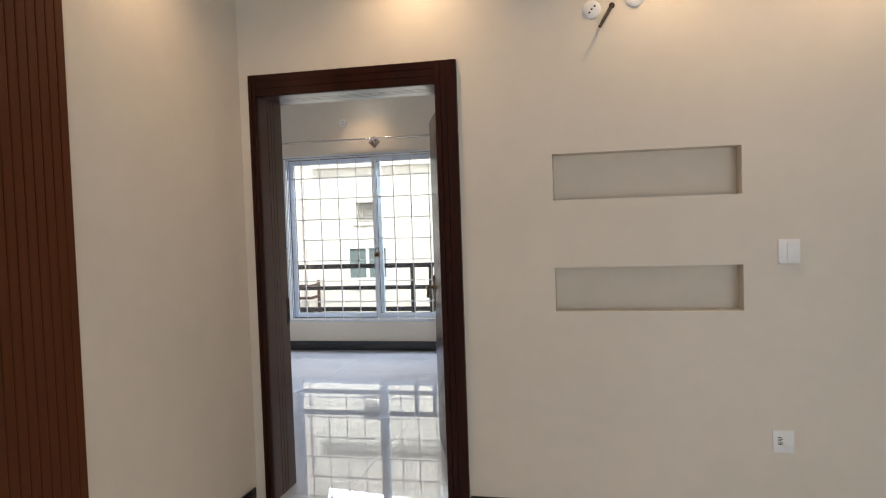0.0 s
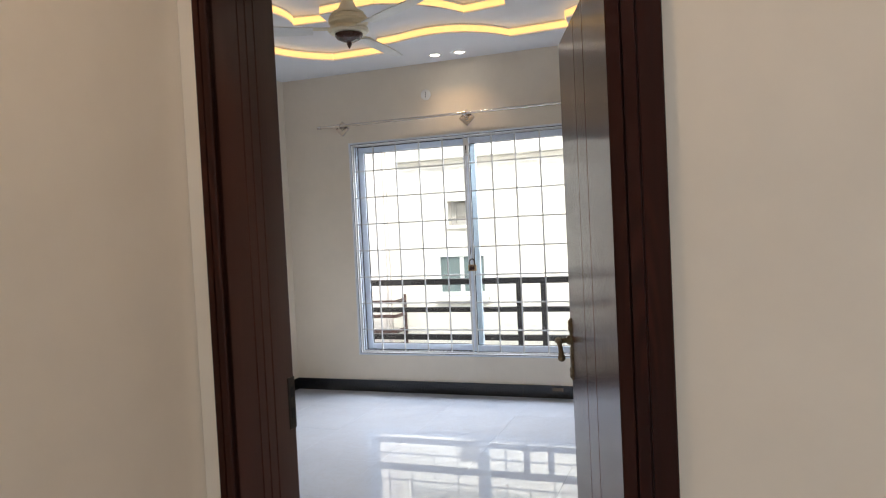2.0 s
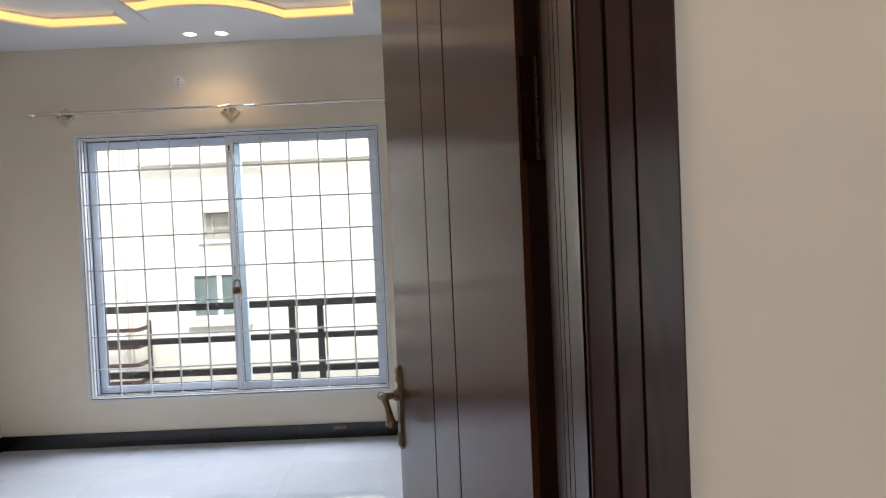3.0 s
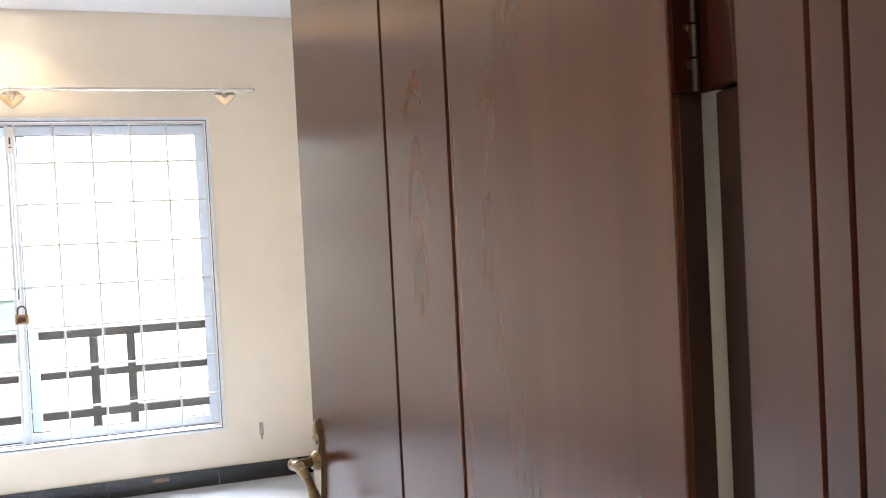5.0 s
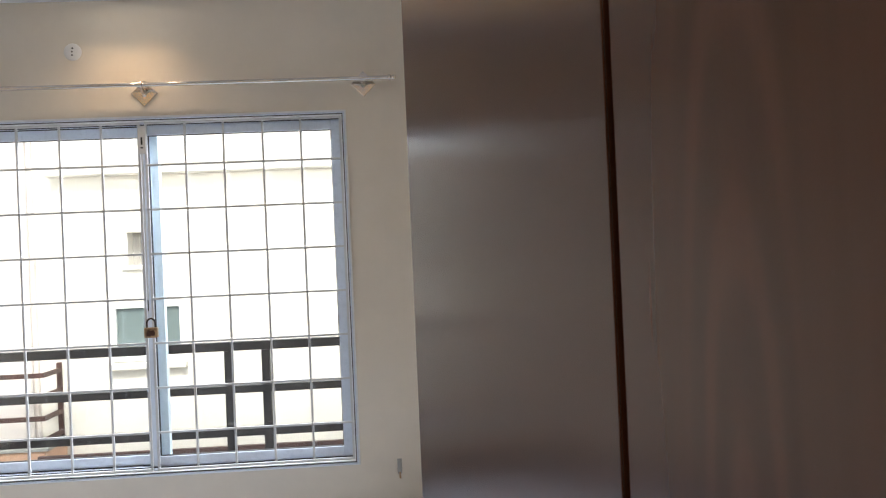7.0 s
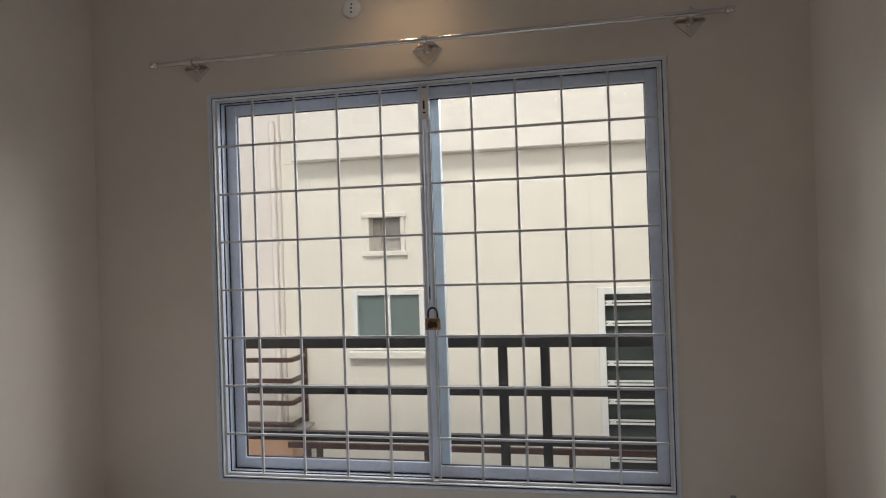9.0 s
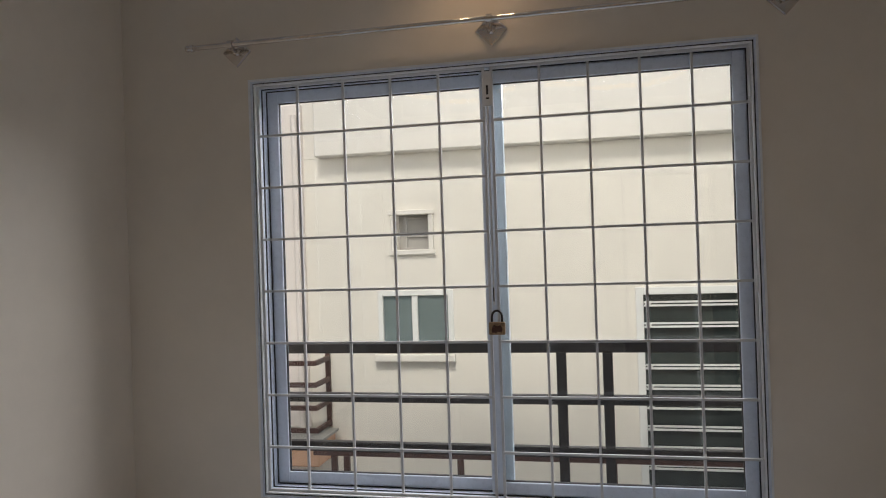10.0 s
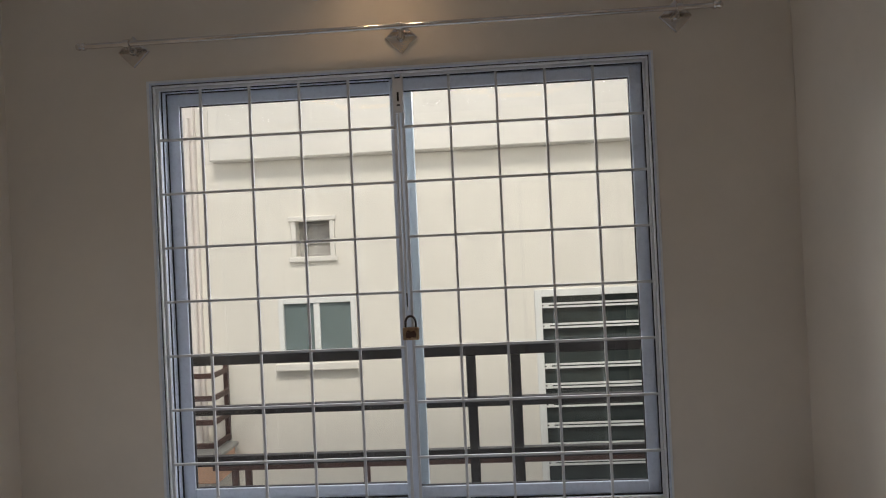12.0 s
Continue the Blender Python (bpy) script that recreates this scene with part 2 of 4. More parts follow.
M_LAMP = glow("downlight_glow", (1.0, 0.90, 0.76), 9.0)


def glass_material():
    m = bpy.data.materials.new("window_glass")
    m.use_nodes = True
    t = m.node_tree
    n, l = t.nodes, t.links
    n.remove(n["Principled BSDF"])
    tr = n.new("ShaderNodeBsdfTransparent")
    tr.inputs[0].default_value = (0.93, 0.96, 0.95, 1)
    gl = n.new("ShaderNodeBsdfGlossy")
    gl.inputs["Roughness"].default_value = 0.01
    fr = n.new("ShaderNodeFresnel")
    fr.inputs[0].default_value = 1.45
    mx = n.new("ShaderNodeMixShader")
    l.new(fr.outputs[0], mx.inputs[0])
    l.new(tr.outputs[0], mx.inputs[1])
    l.new(gl.outputs[0], mx.inputs[2])
    l.new(mx.outputs[0], n["Material Output"].inputs[0])
    return m


M_GLASS = glass_material()

# ---- building blocks ----


def box_into(bm, x0, x1, y0, y1, z0, z1, bevel=0.0, segs=1, m=None):
    r = bmesh.ops.create_cube(bm, size=1.0)
    mat = Matrix.Translation(((x0 + x1) / 2, (y0 + y1) / 2, (z0 + z1) / 2)) @ Matrix.Diagonal((abs(x1 - x0), abs(y1 - y0), abs(z1 - z0), 1))
    if m is not None:
        mat = m @ mat
    bmesh.ops.transform(bm, matrix=mat, verts=r["verts"])
    if bevel > 0:
        edges = list({e for v in r["verts"] for e in v.link_edges})
        bmesh.ops.bevel(bm, geom=edges, offset=bevel, segments=segs, profile=0.6, affect="EDGES")


def box(x0, x1, y0, y1, z0, z1, bevel=0.0, segs=1, m=None):
    bm = bmesh.new()
    box_into(bm, x0, x1, y0, y1, z0, z1, bevel, segs, m)
    return bm


def tube_into(bm, a, b, r0, r1=None, segs=14):
    a, b = Vector(a), Vector(b)
    d = b - a
    m = Matrix.Translation((a + b) / 2) @ d.to_track_quat("Z", "Y").to_matrix().to_4x4()
    bmesh.ops.create_cone(bm, cap_ends=True, segments=segs, radius1=r0, radius2=r0 if r1 is None else r1, depth=d.length, matrix=m)


def tube(a, b, r0, r1=None, segs=14):
    bm = bmesh.new()
    tube_into(bm, a, b, r0, r1, segs)
    return bm


def lathe(profile, segs=40):
    """A turned body round z from (radius, height) pairs."""
    bm = bmesh.new()
    rings = []
    for r, z in profile:
        rings.append([bm.verts.new((r * math.cos(2 * math.pi * i / segs), r * math.sin(2 * math.pi * i / segs), z)) for i in range(segs)])
    for p, q in zip(rings, rings[1:]):
        for i in range(segs):
            j = (i + 1) % segs
            bm.faces.new((p[i], p[j], q[j], q[i]))
    bm.faces.new(list(reversed(rings[0])))
    bm.faces.new(rings[-1])
    bmesh.ops.remove_doubles(bm, verts=bm.verts, dist=1e-5)
    bmesh.ops.recalc_face_normals(bm, faces=bm.faces)
    return bm


def prism(points, z0, z1):
    """A plan outline raised from z0 to z1."""
    bm = bmesh.new()
    lo = [bm.verts.new((x, y, z0)) for x, y in points]
    hi = [bm.verts.new((x, y, z1)) for x, y in points]
    n = len(points)
    for i in range(n):
        j = (i + 1) % n
        bm.faces.new((lo[i], lo[j], hi[j], hi[i]))
    bm.faces.new(list(reversed(lo)))
    bm.faces.new(hi)
    bmesh.ops.recalc_face_normals(bm, faces=bm.faces)
    return bm


def mesh_of(name, bm, mat, smooth=0.0):
    me = bpy.data.meshes.new(name)
    bmesh.ops.recalc_face_normals(bm, faces=bm.faces)
    bm.to_mesh(me)
    bm.free()
    me.materials.append(mat)
    if smooth:
        me.shade_smooth()
        me.set_sharp_from_angle(angle=radians(smooth))
    return me


def part(name, bm, mat, parent, label="", smooth=0.0):
    ob = new(name, mesh_of(name, bm, mat, smooth))
    ob.parent = parent
    return tagged(ob, label) if label else ob


def thing(name, label, category, at=(0, 0, 0), rz=0.0, group="", kind=""):
    ob = new(name)
    ob.empty_display_size = 0.1
    ob.matrix_world = pose(*at, 0, 0, rz)
    return tagged(ob, label, category, group, kind)


def solid(name, bm, mat, label, category, group="", kind="", smooth=0.0):
    return tagged(new(name, mesh_of(name, bm, mat, smooth)), label, category, group, kind)


def structure(name, bm, mat, label, category="wall"):
    return solid(name, bm, mat, label, category, kind="structure")


def slab_with_holes(bm, a0, a1, b0, b1, lo, hi, holes, axes):
    """A slab over a0..a1 by b0..b1, thick from lo to hi, with rectangular holes (a0, a1, b0, b1). axes maps (a, thickness, b) to x, y, z."""
    xs = sorted({a0, a1, *(h[0] for h in holes), *(h[1] for h in holes)})
    zs = sorted({b0, b1, *(h[2] for h in holes), *(h[3] for h in holes)})

    def full(i, j):
        if not (0 <= i < len(xs) - 1 and 0 <= j < len(zs) - 1):
            return False
        cx, cz = (xs[i] + xs[i + 1]) / 2, (zs[j] + zs[j + 1]) / 2
        return not any(h[0] < cx < h[1] and h[2] < cz < h[3] for h in holes)

    def quad(*pts):
        bm.faces.new([bm.verts.new(axes(*p)) for p in pts])

    for i in range(len(xs) - 1):
        for j in range(len(zs) - 1):
            if not full(i, j):
                continue
            a, b, c, d = xs[i], xs[i + 1], zs[j], zs[j + 1]
            quad((a, lo, c), (b, lo, c), (b, lo, d), (a, lo, d))
            quad((a, hi, c), (a, hi, d), (b, hi, d), (b, hi, c))
            if not full(i - 1, j):
                quad((a, lo, c), (a, lo, d), (a, hi, d), (a, hi, c))
            if not full(i + 1, j):
                quad((b, lo, c), (b, hi, c), (b, hi, d), (b, lo, d))
            if not full(i, j - 1):
                quad((a, lo, c), (a, hi, c), (b, hi, c), (b, lo, c))
            if not full(i, j + 1):
                quad((a, lo, d), (b, lo, d), (b, hi, d), (a, hi, d))
    bmesh.ops.remove_doubles(bm, verts=bm.verts, dist=1e-5)


def along_x(a, t, b):
    return (a, t, b)


# ---- plan ----
HX0, HX1, HY0 = -0.60, 4.2, -6.2        # hall
RX0 = -3.003                            # bedroom side wall
WALL_T = 0.28                           # door wall thickness
WIN_T = 0.23
FX0, FX1 = -0.533, 0.492                 # rough door opening
HEAD = 2.172
WX0, WX1, WZ0, WZ1 = -2.338, -0.157, 0.338, 2.248
N_X0, N_X1 = 1.011, 1.862


def build_shell():
    bm = bmesh.new()
    door = (FX0, FX1, 0, HEAD)
    n1 = (N_X0, N_X1, 1.546, 1.767)
    n2 = (N_X0, N_X1, 1.010, 1.222)
    slab_with_holes(bm, -3.25, HX1 + 0.2, 0, 3.2, 0, 0.12, [door, n1, n2], along_x)
    bm2 = bmesh.new()
    slab_with_holes(bm2, -3.25, HX1 + 0.2, 0, 3.2, 0.12, WALL_T, [door], along_x)
    me = bpy.data.meshes.new("tmp")
    bm2.to_mesh(me)
    bm2.free()
    bm.from_mesh(me)
    bpy.data.meshes.remove(me)
    structure("wall_door", bm, M_HALL, "cream painted wall with a doorway and two shallow niches")
    bm = bmesh.new()
    slab_with_holes(bm, RX0 - 0.2, 0.7, -0.02, 3.3, WIN_Y, WIN_Y + WIN_T, [(WX0, WX1, WZ0, WZ1)], along_x)
    structure("wall_window", bm, M_ROOM, "cream painted bedroom wall with a wide window opening")
    structure("wall_room_left", box(RX0 - 0.2, RX0, WALL_T, WIN_Y, 0, 3.2), M_ROOM, "plain cream painted bedroom side wall")
    structure("wall_room_right", prism([(0.545, WALL_T), (0.430, WIN_Y), (0.65, WIN_Y), (0.75, WALL_T)], 0, 3.2), M_ROOM, "plain cream painted bedroom side wall behind the door")
    structure("wall_hall_left", box(HX0 - 0.2, HX0, HY0, 0, 0, 3.2), M_HALL, "cream painted hall wall lit by warm downlights")
    structure("wall_hall_right", box(HX1, HX1 + 0.2, HY0, 0, 0, 3.2), M_HALL, "plain cream hall wall")
    bm = bmesh.new()
    slab_with_holes(bm, HX0 - 0.2, HX1 + 0.2, 0, 3.2, HY0 - 0.2, HY0, [(1.85, 3.95, 0.15, 2.3)], along_x)
    structure("wall_hall_back", bm, M_HALL, "plain cream hall wall with a window opening")
    structure("ceiling_hall", box(HX0, HX1, HY0, 0, CEIL_H, 3.2), M_CEIL, "plain white hall ceiling", "ceiling")
    structure("roof_slab", box(RX0 - 0.3, HX1 + 0.3, HY0 - 0.3, WIN_Y + WIN_T, 3.3, 3.5), M_CONC, "flat concrete roof slab", "roof")


build_shell()

# ---- bedroom ceiling with two lit steps ----
CX, CY = -1.24, 2.25


def arc(p, q, bulge, n=12):
    """Points from p to q bent sideways by bulge."""
    (x0, y0), (x1, y1) = p, q
    dx, dy = x1 - x0, y1 - y0
    d = math.hypot(dx, dy)
    out = []
    for i in range(n + 1):
        k = i / n
        s = 4 * bulge * k * (1 - k)
        out.append((x0 + dx * k - dy / d * s, y0 + dy * k + dx / d * s))
    return out


def cove_outline(step):
    """Closed wavy outline; step 0 the large one, 1 the inner one."""
    if step == 0:
        half = arc((-1.27, 0.98), (-0.95, 1.54), 0.07)[:-1] + [(-0.95, 1.54), (-0.45, 1.535), (-0.44, 1.30)]
        half += arc((-0.26, 1.28), (0.55, 1.57), -0.19) + [(1.00, 1.545), (1.02, 1.30)]
        half += arc((1.10, 1.26), (1.36, 0.62), 0.05)[1:] + [(1.36, 0.20), (1.20, 0.18)] + arc((1.20, 0.15), (1.30, -0.55), 0.06)[1:]
    else:
        half = arc((-0.80, 0.40), (-0.83, 0.74), -0.03)[:-1] + [(-0.83, 0.74), (-0.57, 0.77), (-0.54, 0.60)]
        half += arc((-0.12, 0.58), (0.35, 1.06), -0.07) + [(0.66, 1.02), (0.70, 0.84)]
        half += [(0.92, 0.74), (0.94, 0.32), (0.80, 0.30)] + arc((0.80, 0.28), (0.86, -0.20), 0.04)[1:]
    pts = half + [(-x, -y) for x, y in half]
    return [(CX + x, CY + y) for x, y in pts]


def plate_with_hole(outer, hole, z):
    """A flat sheet between two outlines."""
    bm = bmesh.new()
    edges = []
    for loop in (outer, hole):
        vs = [bm.verts.new((x, y, z)) for x, y in loop]
        edges += [bm.edges.new((vs[i], vs[(i + 1) % len(vs)])) for i in range(len(vs))]
    bmesh.ops.triangle_fill(bm, use_beauty=True, use_dissolve=False, edges=edges)
    return bm


def riser_into(bm, pts, z0, z1):
    lo = [bm.verts.new((x, y, z0)) for x, y in pts]
    hi = [bm.verts.new((x, y, z1)) for x, y in pts]
    n = len(pts)
    for i in range(n):
        j = (i + 1) % n
        bm.faces.new((lo[i], lo[j], hi[j], hi[i]))


STEP1, STEP2 = CEIL + 0.07, CEIL + 0.14


def build_room_ceiling():
    o0, o1 = cove_outline(0), cove_outline(1)
    rect = [(RX0, WALL_T), (0.545, WALL_T), (0.430, WIN_Y), (RX0, WIN_Y)]
    bm = plate_with_hole(rect, o0, CEIL)
    riser_into(bm, o0, CEIL, STEP1 + 0.1)
    bm2 = plate_with_hole(o0, o1, STEP1)
    riser_into(bm2, o1, STEP1, STEP2 + 0.05)
    me = bpy.data.meshes.new("tmp")
    bm2.to_mesh(me)
    bm2.free()
    bm.from_mesh(me)
    bpy.data.meshes.remove(me)
    box_into(bm, RX0, 0.54, WALL_T, WIN_Y, STEP2, 3.3)
    structure("ceiling_room", bm, M_CEIL, "white plaster ceiling with two wavy lit steps", "ceiling")
    for pts, z in ((o0, CEIL), (o1, STEP1)):
        c = Vector((CX, CY))
        inner = [tuple(c + (Vector(p) - c) * 0.994) for p in pts]
        bm = bmesh.new()
        riser_into(bm, inner, z + 0.010, z + 0.054)
        solid("led_strip", bm, M_LED, "warm yellow light strip along the ceiling step", "light strip", "ceiling light strips")


build_room_ceiling()


def downlight(x, y, z, lit=True):
    t = thing("downlight", "round recessed ceiling downlight, switched on", "downlight", (x, y, z), group="ceiling downlights")
    part("rim", lathe([(0.036, -0.001), (0.05, -0.006), (0.056, -0.004), (0.058, 0.0), (0.036, 0.001)], 28), M_PLASTIC, t, smooth=40)
    part("lens", lathe([(0.001, -0.004), (0.037, -0.004), (0.037, -0.001), (0.001, -0.001)], 28), M_LAMP, t)
    return t


for _x, _y in ROOM_SPOTS:
    downlight(_x, _y, CEIL)
for _x, _y in HALL_SPOTS:
    downlight(_x, _y, CEIL_H)

# ---- door frame ----


def grooved_board(width, length, thick, grooves, gw=0.004, gd=0.005):
    """A board in the xz plane, front at y = 0, with grooves along z cut into its front. x from 0 to width."""
    prof = [(0, thick), (0, 0.003), (0.003, 0)]
    for g in sorted(grooves):
        prof += [(g - gw / 2, 0), (g - gw / 4, gd), (g + gw / 4, gd), (g + gw / 2, 0)]
    prof += [(width - 0.003, 0), (width, 0.003), (width, thick)]
    return prism(prof, 0, length)


RJ, LJ, HD = 0.452, -0.496, 2.138      # reveal faces
FRAME_Y1 = 0.246


def build_door_frame():
    t = thing("door_frame", "dark brown varnished timber door frame with grooved faces", "door frame", (0, 0, 0), kind="structure")
    # reveal boards
    bm = grooved_board(FRAME_Y1 + 0.02, HEAD - 0.005, 0.036, [0.082, 0.117, 0.154], 0.006, 0.006)
    bmesh.ops.transform(bm, matrix=Matrix.Translation((RJ, FRAME_Y1, 0)) @ pose(0, 0, 0, 0, 0, -90), verts=bm.verts)
    part("jamb", bm, M_FRAME_LIT, t)
    bm = grooved_board(0.292, HEAD - 0.005, 0.036, [0.12, 0.155, 0.192], 0.006, 0.006)
    bmesh.ops.transform(bm, matrix=Matrix.Translation((LJ, -0.02, 0)) @ pose(0, 0, 0, 0, 0, 90), verts=bm.verts)
    part("jamb", bm, M_FRAME_LIT, t)
    bm = box(0.4585, FX1, FRAME_Y1 + 0.001, 0.2825, 0, 1.572, 0.002)
    part("rebate", bm, M_ROUGHWOOD, t, "rough dark unvarnished rebate edge")
    part("rebate", box(0.4525, FX1, FRAME_Y1 + 0.001, 0.2825, 1.574, HEAD - 0.005, 0.002), M_FRAME, t)
    bm = grooved_board(0.292, RJ - LJ, 0.033, [0.12, 0.155, 0.192], 0.006, 0.006)
    bmesh.ops.transform(bm, matrix=Matrix.Translation((LJ, -0.02, HD)) @ Matrix(((0, 0, 1, 0), (1, 0, 0, 0), (0, 1, 0, 0), (0, 0, 0, 1))), verts=bm.verts)
    part("head", bm, M_FRAME_LIT, t)
    # hall-side architrave
    bm = grooved_board(0.108, 2.25, 0.026, [0.030, 0.059], 0.005, 0.006)
    bmesh.ops.transform(bm, matrix=Matrix.Translation((RJ, -0.026, 0)), verts=bm.verts)
    part("architrave", bm, M_FRAME, t)
    bm = grooved_board(0.043, 2.25, 0.026, [0.022], 0.005, 0.006)
    bmesh.ops.transform(bm, matrix=Matrix.Translation((LJ - 0.043, -0.026, 0)), verts=bm.verts)
    part("architrave", bm, M_FRAME, t)
    bm = grooved_board(2.25 - HD, RJ - LJ - 0.002, 0.026, [0.04, 0.075], 0.005, 0.006)
    bmesh.ops.transform(bm, matrix=Matrix.Translation((LJ + 0.001, -0.026, HD)) @ Matrix(((0, 0, 1, 0), (0, 1, 0, 0), (1, 0, 0, 0), (0, 0, 0, 1))), verts=bm.verts)
    part("architrave", bm, M_FRAME, t)
    # strike plate on the free jamb
    s = part("strike_plate", box(LJ - 0.001, LJ + 0.003, 0.238, 0.271, 0.915, 1.062, 0.001), M_HINGE, t, "scratched steel strike plate")
    part("latch_hole", box(LJ + 0.003, LJ + 0.0045, 0.247, 0.263, 1.005, 1.035), M_DARK, s)
    part("latch_hole", box(LJ + 0.003, LJ + 0.0045, 0.247, 0.263, 0.945, 0.975), M_DARK, s)


build_door_frame()

# ---- door leaf, standing open into the bedroom ----
LEAF_AT = (0.420, 0.295, 0.012)
LEAF_DIR = 107.54
LEAF_W, LEAF_H, LEAF_T = 0.906, 2.105, 0.048


def build_door():
    # leaf frame: x along the leaf from the hinge, front (passage) side at +y after turning, z up
    t = thing("bedroom_door", "dark brown veneered wooden door standing open, with two vertical grooves", "door", LEAF_AT, LEAF_DIR, kind="structure")

    def lay(bm):
        # mirror so that the grooved front faces the passage (+y in the leaf's own axes)
        bmesh.ops.transform(bm, matrix=Matrix.Diagonal((1, -1, 1, 1)), verts=bm.verts)
        bmesh.ops.reverse_faces(bm, faces=bm.faces)
        return bm

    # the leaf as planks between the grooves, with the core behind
    # core kept very dark, so its colour also holds the grooves' shade
    part("core", box(0, LEAF_W, -LEAF_T + 0.001, -0.0105, 0, LEAF_H, 0.002), M_CORE, t, "very dark door edge with groove shade in its colour")
    cuts = [0.0, 0.368, 0.545, LEAF_W]
    gap = 0.003
    zc0, zc1 = 0.74, 0.255            # a slanting groove in the lower part
    for k, (a, b) in enumerate(zip(cuts, cuts[1:])):
        a2, b2 = a + (gap if k else 0), b - (gap if k < 2 else 0)

        def zat(x):
            return zc0 + (zc1 - zc0) * x / LEAF_W
        for lower in (True, False):
            bm = bmesh.new()
            if lower:
                quad = [(a2, 0.0), (b2, 0.0), (b2, zat(b2) - gap), (a2, zat(a2) - gap)]
            else:
                quad = [(a2, zat(a2) + gap), (b2, zat(b2) + gap), (b2, LEAF_H), (a2, LEAF_H)]
            if k == 2 and not lower:
                quad = quad[:2] + [(b2, LEAF_H - 0.02), (b2 - 0.006, LEAF_H - 0.006), (b2 - 0.02, LEAF_H), quad[3]]
            f = [bm.verts.new((x, 0.0, z)) for x, z in quad]
            r = [bm.verts.new((x, -0.0110, z)) for x, z in quad]
            n = len(quad)
            bm.faces.new(f)
            bm.faces.new(list(reversed(r)))
            for i in range(n):
                j = (i + 1) % n
                bm.faces.new((f[i], r[i], r[j], f[j]))
            bmesh.ops.recalc_face_normals(bm, faces=bm.faces)
            bmesh.ops.bevel(bm, geom=[e for e in bm.edges if all(abs(v.co.y) < 1e-5 for v in e.verts)], offset=0.0012, segments=2, affect="EDGES")
            part("face_panel", bm, M_DOOR, t)
    HANDLE_X, LEVER_Z = 0.876, 1.014
    # lever handles on long backplates, both sides
    for side in (1, -1):
        y0 = 0.0 if side > 0 else -LEAF_T
        prof = [(-0.114, 0.005), (-0.108, 0.012), (-0.100, 0.010), (-0.092, 0.017), (-0.080, 0.020), (-0.068, 0.015), (-0.058, 0.018), (-0.040, 0.014), (-0.018, 0.018),
                (0.0, 0.021), (0.022, 0.022), (0.044, 0.018), (0.058, 0.014), (0.070, 0.018), (0.082, 0.020), (0.094, 0.014), (0.102, 0.016), (0.110, 0.010), (0.116, 0.004)]
        bm = bmesh.new()
        lo = [(w, z) for z, w in prof] + [(-w, z) for z, w in reversed(prof)]
        f = [bm.verts.new((HANDLE_X + x, y0 + side * 0.008, 0.980 + z)) for x, z in lo]
        r = [bm.verts.new((HANDLE_X + x, y0, 0.980 + z)) for x, z in lo]
        bm.faces.new(f)
        for i in range(len(lo)):
            j = (i + 1) % len(lo)
            bm.faces.new((f[i], r[i], r[j], f[j]))
        bmesh.ops.recalc_face_normals(bm, faces=bm.faces)
        bmesh.ops.bevel(bm, geom=[e for e in bm.edges if all(abs(v.co.y - y0 - side * 0.008) < 1e-5 for v in e.verts)], offset=0.003, segments=2, affect="EDGES")
        h = part("handle", bm, M_BRASS, t, "antique brass lever handle on a long backplate", 40)
        bm = bmesh.new()
        tube_into(bm, (HANDLE_X, y0 + side * 0.006, LEVER_Z), (HANDLE_X, y0 + side * 0.020, LEVER_Z), 0.021, 0.013)
        tube_into(bm, (HANDLE_X, y0 + side * 0.014, LEVER_Z), (HANDLE_X, y0 + side * 0.052, LEVER_Z), 0.009, 0.011)
        pts = [(0.008, 0.0, 0.010), (-0.018, 0.002, 0.011), (-0.042, -0.003, 0.009), (-0.064, -0.013, 0.008), (-0.082, -0.027, 0.009), (-0.094, -0.042, 0.012)]
        for (xa, za, ra), (xb, zb, rb) in zip(pts, pts[1:]):
            tube_into(bm, (HANDLE_X + xa, y0 + side * 0.052, LEVER_Z + za), (HANDLE_X + xb, y0 + side * 0.052, LEVER_Z + zb), ra, rb)
        for xs, zs, rs in ((0.009, 0.0, 0.012), (-0.042, -0.003, 0.010), (-0.096, -0.046, 0.014)):
            bmesh.ops.create_uvsphere(bm, u_segments=12, v_segments=8, radius=rs, matrix=Matrix.Translation((HANDLE_X + xs, y0 + side * 0.052, LEVER_Z + zs)))
        part("lever", bm, M_BRASS, h, smooth=50)
        for zz in (0.884, 0.902, 1.058, 1.078):
            part("rosette", lathe_at((HANDLE_X, y0 + side * 0.008, zz), side), M_BRASS, h, smooth=40)
        part("keyhole", box(HANDLE_X - 0.003, HANDLE_X + 0.003, y0 + side * 0.0078, y0 + side * 0.0086, 0.935, 0.955), M_DARK, h)
    # lock edge plate
    part("lock_faceplate", box(LEAF_W, LEAF_W + 0.0015, -0.032, -0.010, 0.89, 1.11, 0.0005), M_CHROME, t)
    # hinges on the hinge edge
    for z in (0.22, 1.643):
        h = part("hinge", box(-0.003, 0.0, -0.038, -0.004, z - 0.08, z + 0.08), M_FRAME, t, "painted dark butt hinge with worn pin")
        part("flange", box(-0.044, -0.003, -0.0385, -0.0355, z - 0.08, z + 0.08), M_FRAME, h)
        for k in range(5):
            part("knuckle", tube((-0.005, -0.031, z - 0.08 + k * 0.032 + 0.001), (-0.005, -0.031, z - 0.08 + (k + 1) * 0.032 - 0.001), 0.0052, segs=10), M_HINGE, h, smooth=40)
        for dz in (-0.055, -0.02, 0.02, 0.055):
            yy = -0.016 + 0.006 * (1 if dz > 0 else -1)
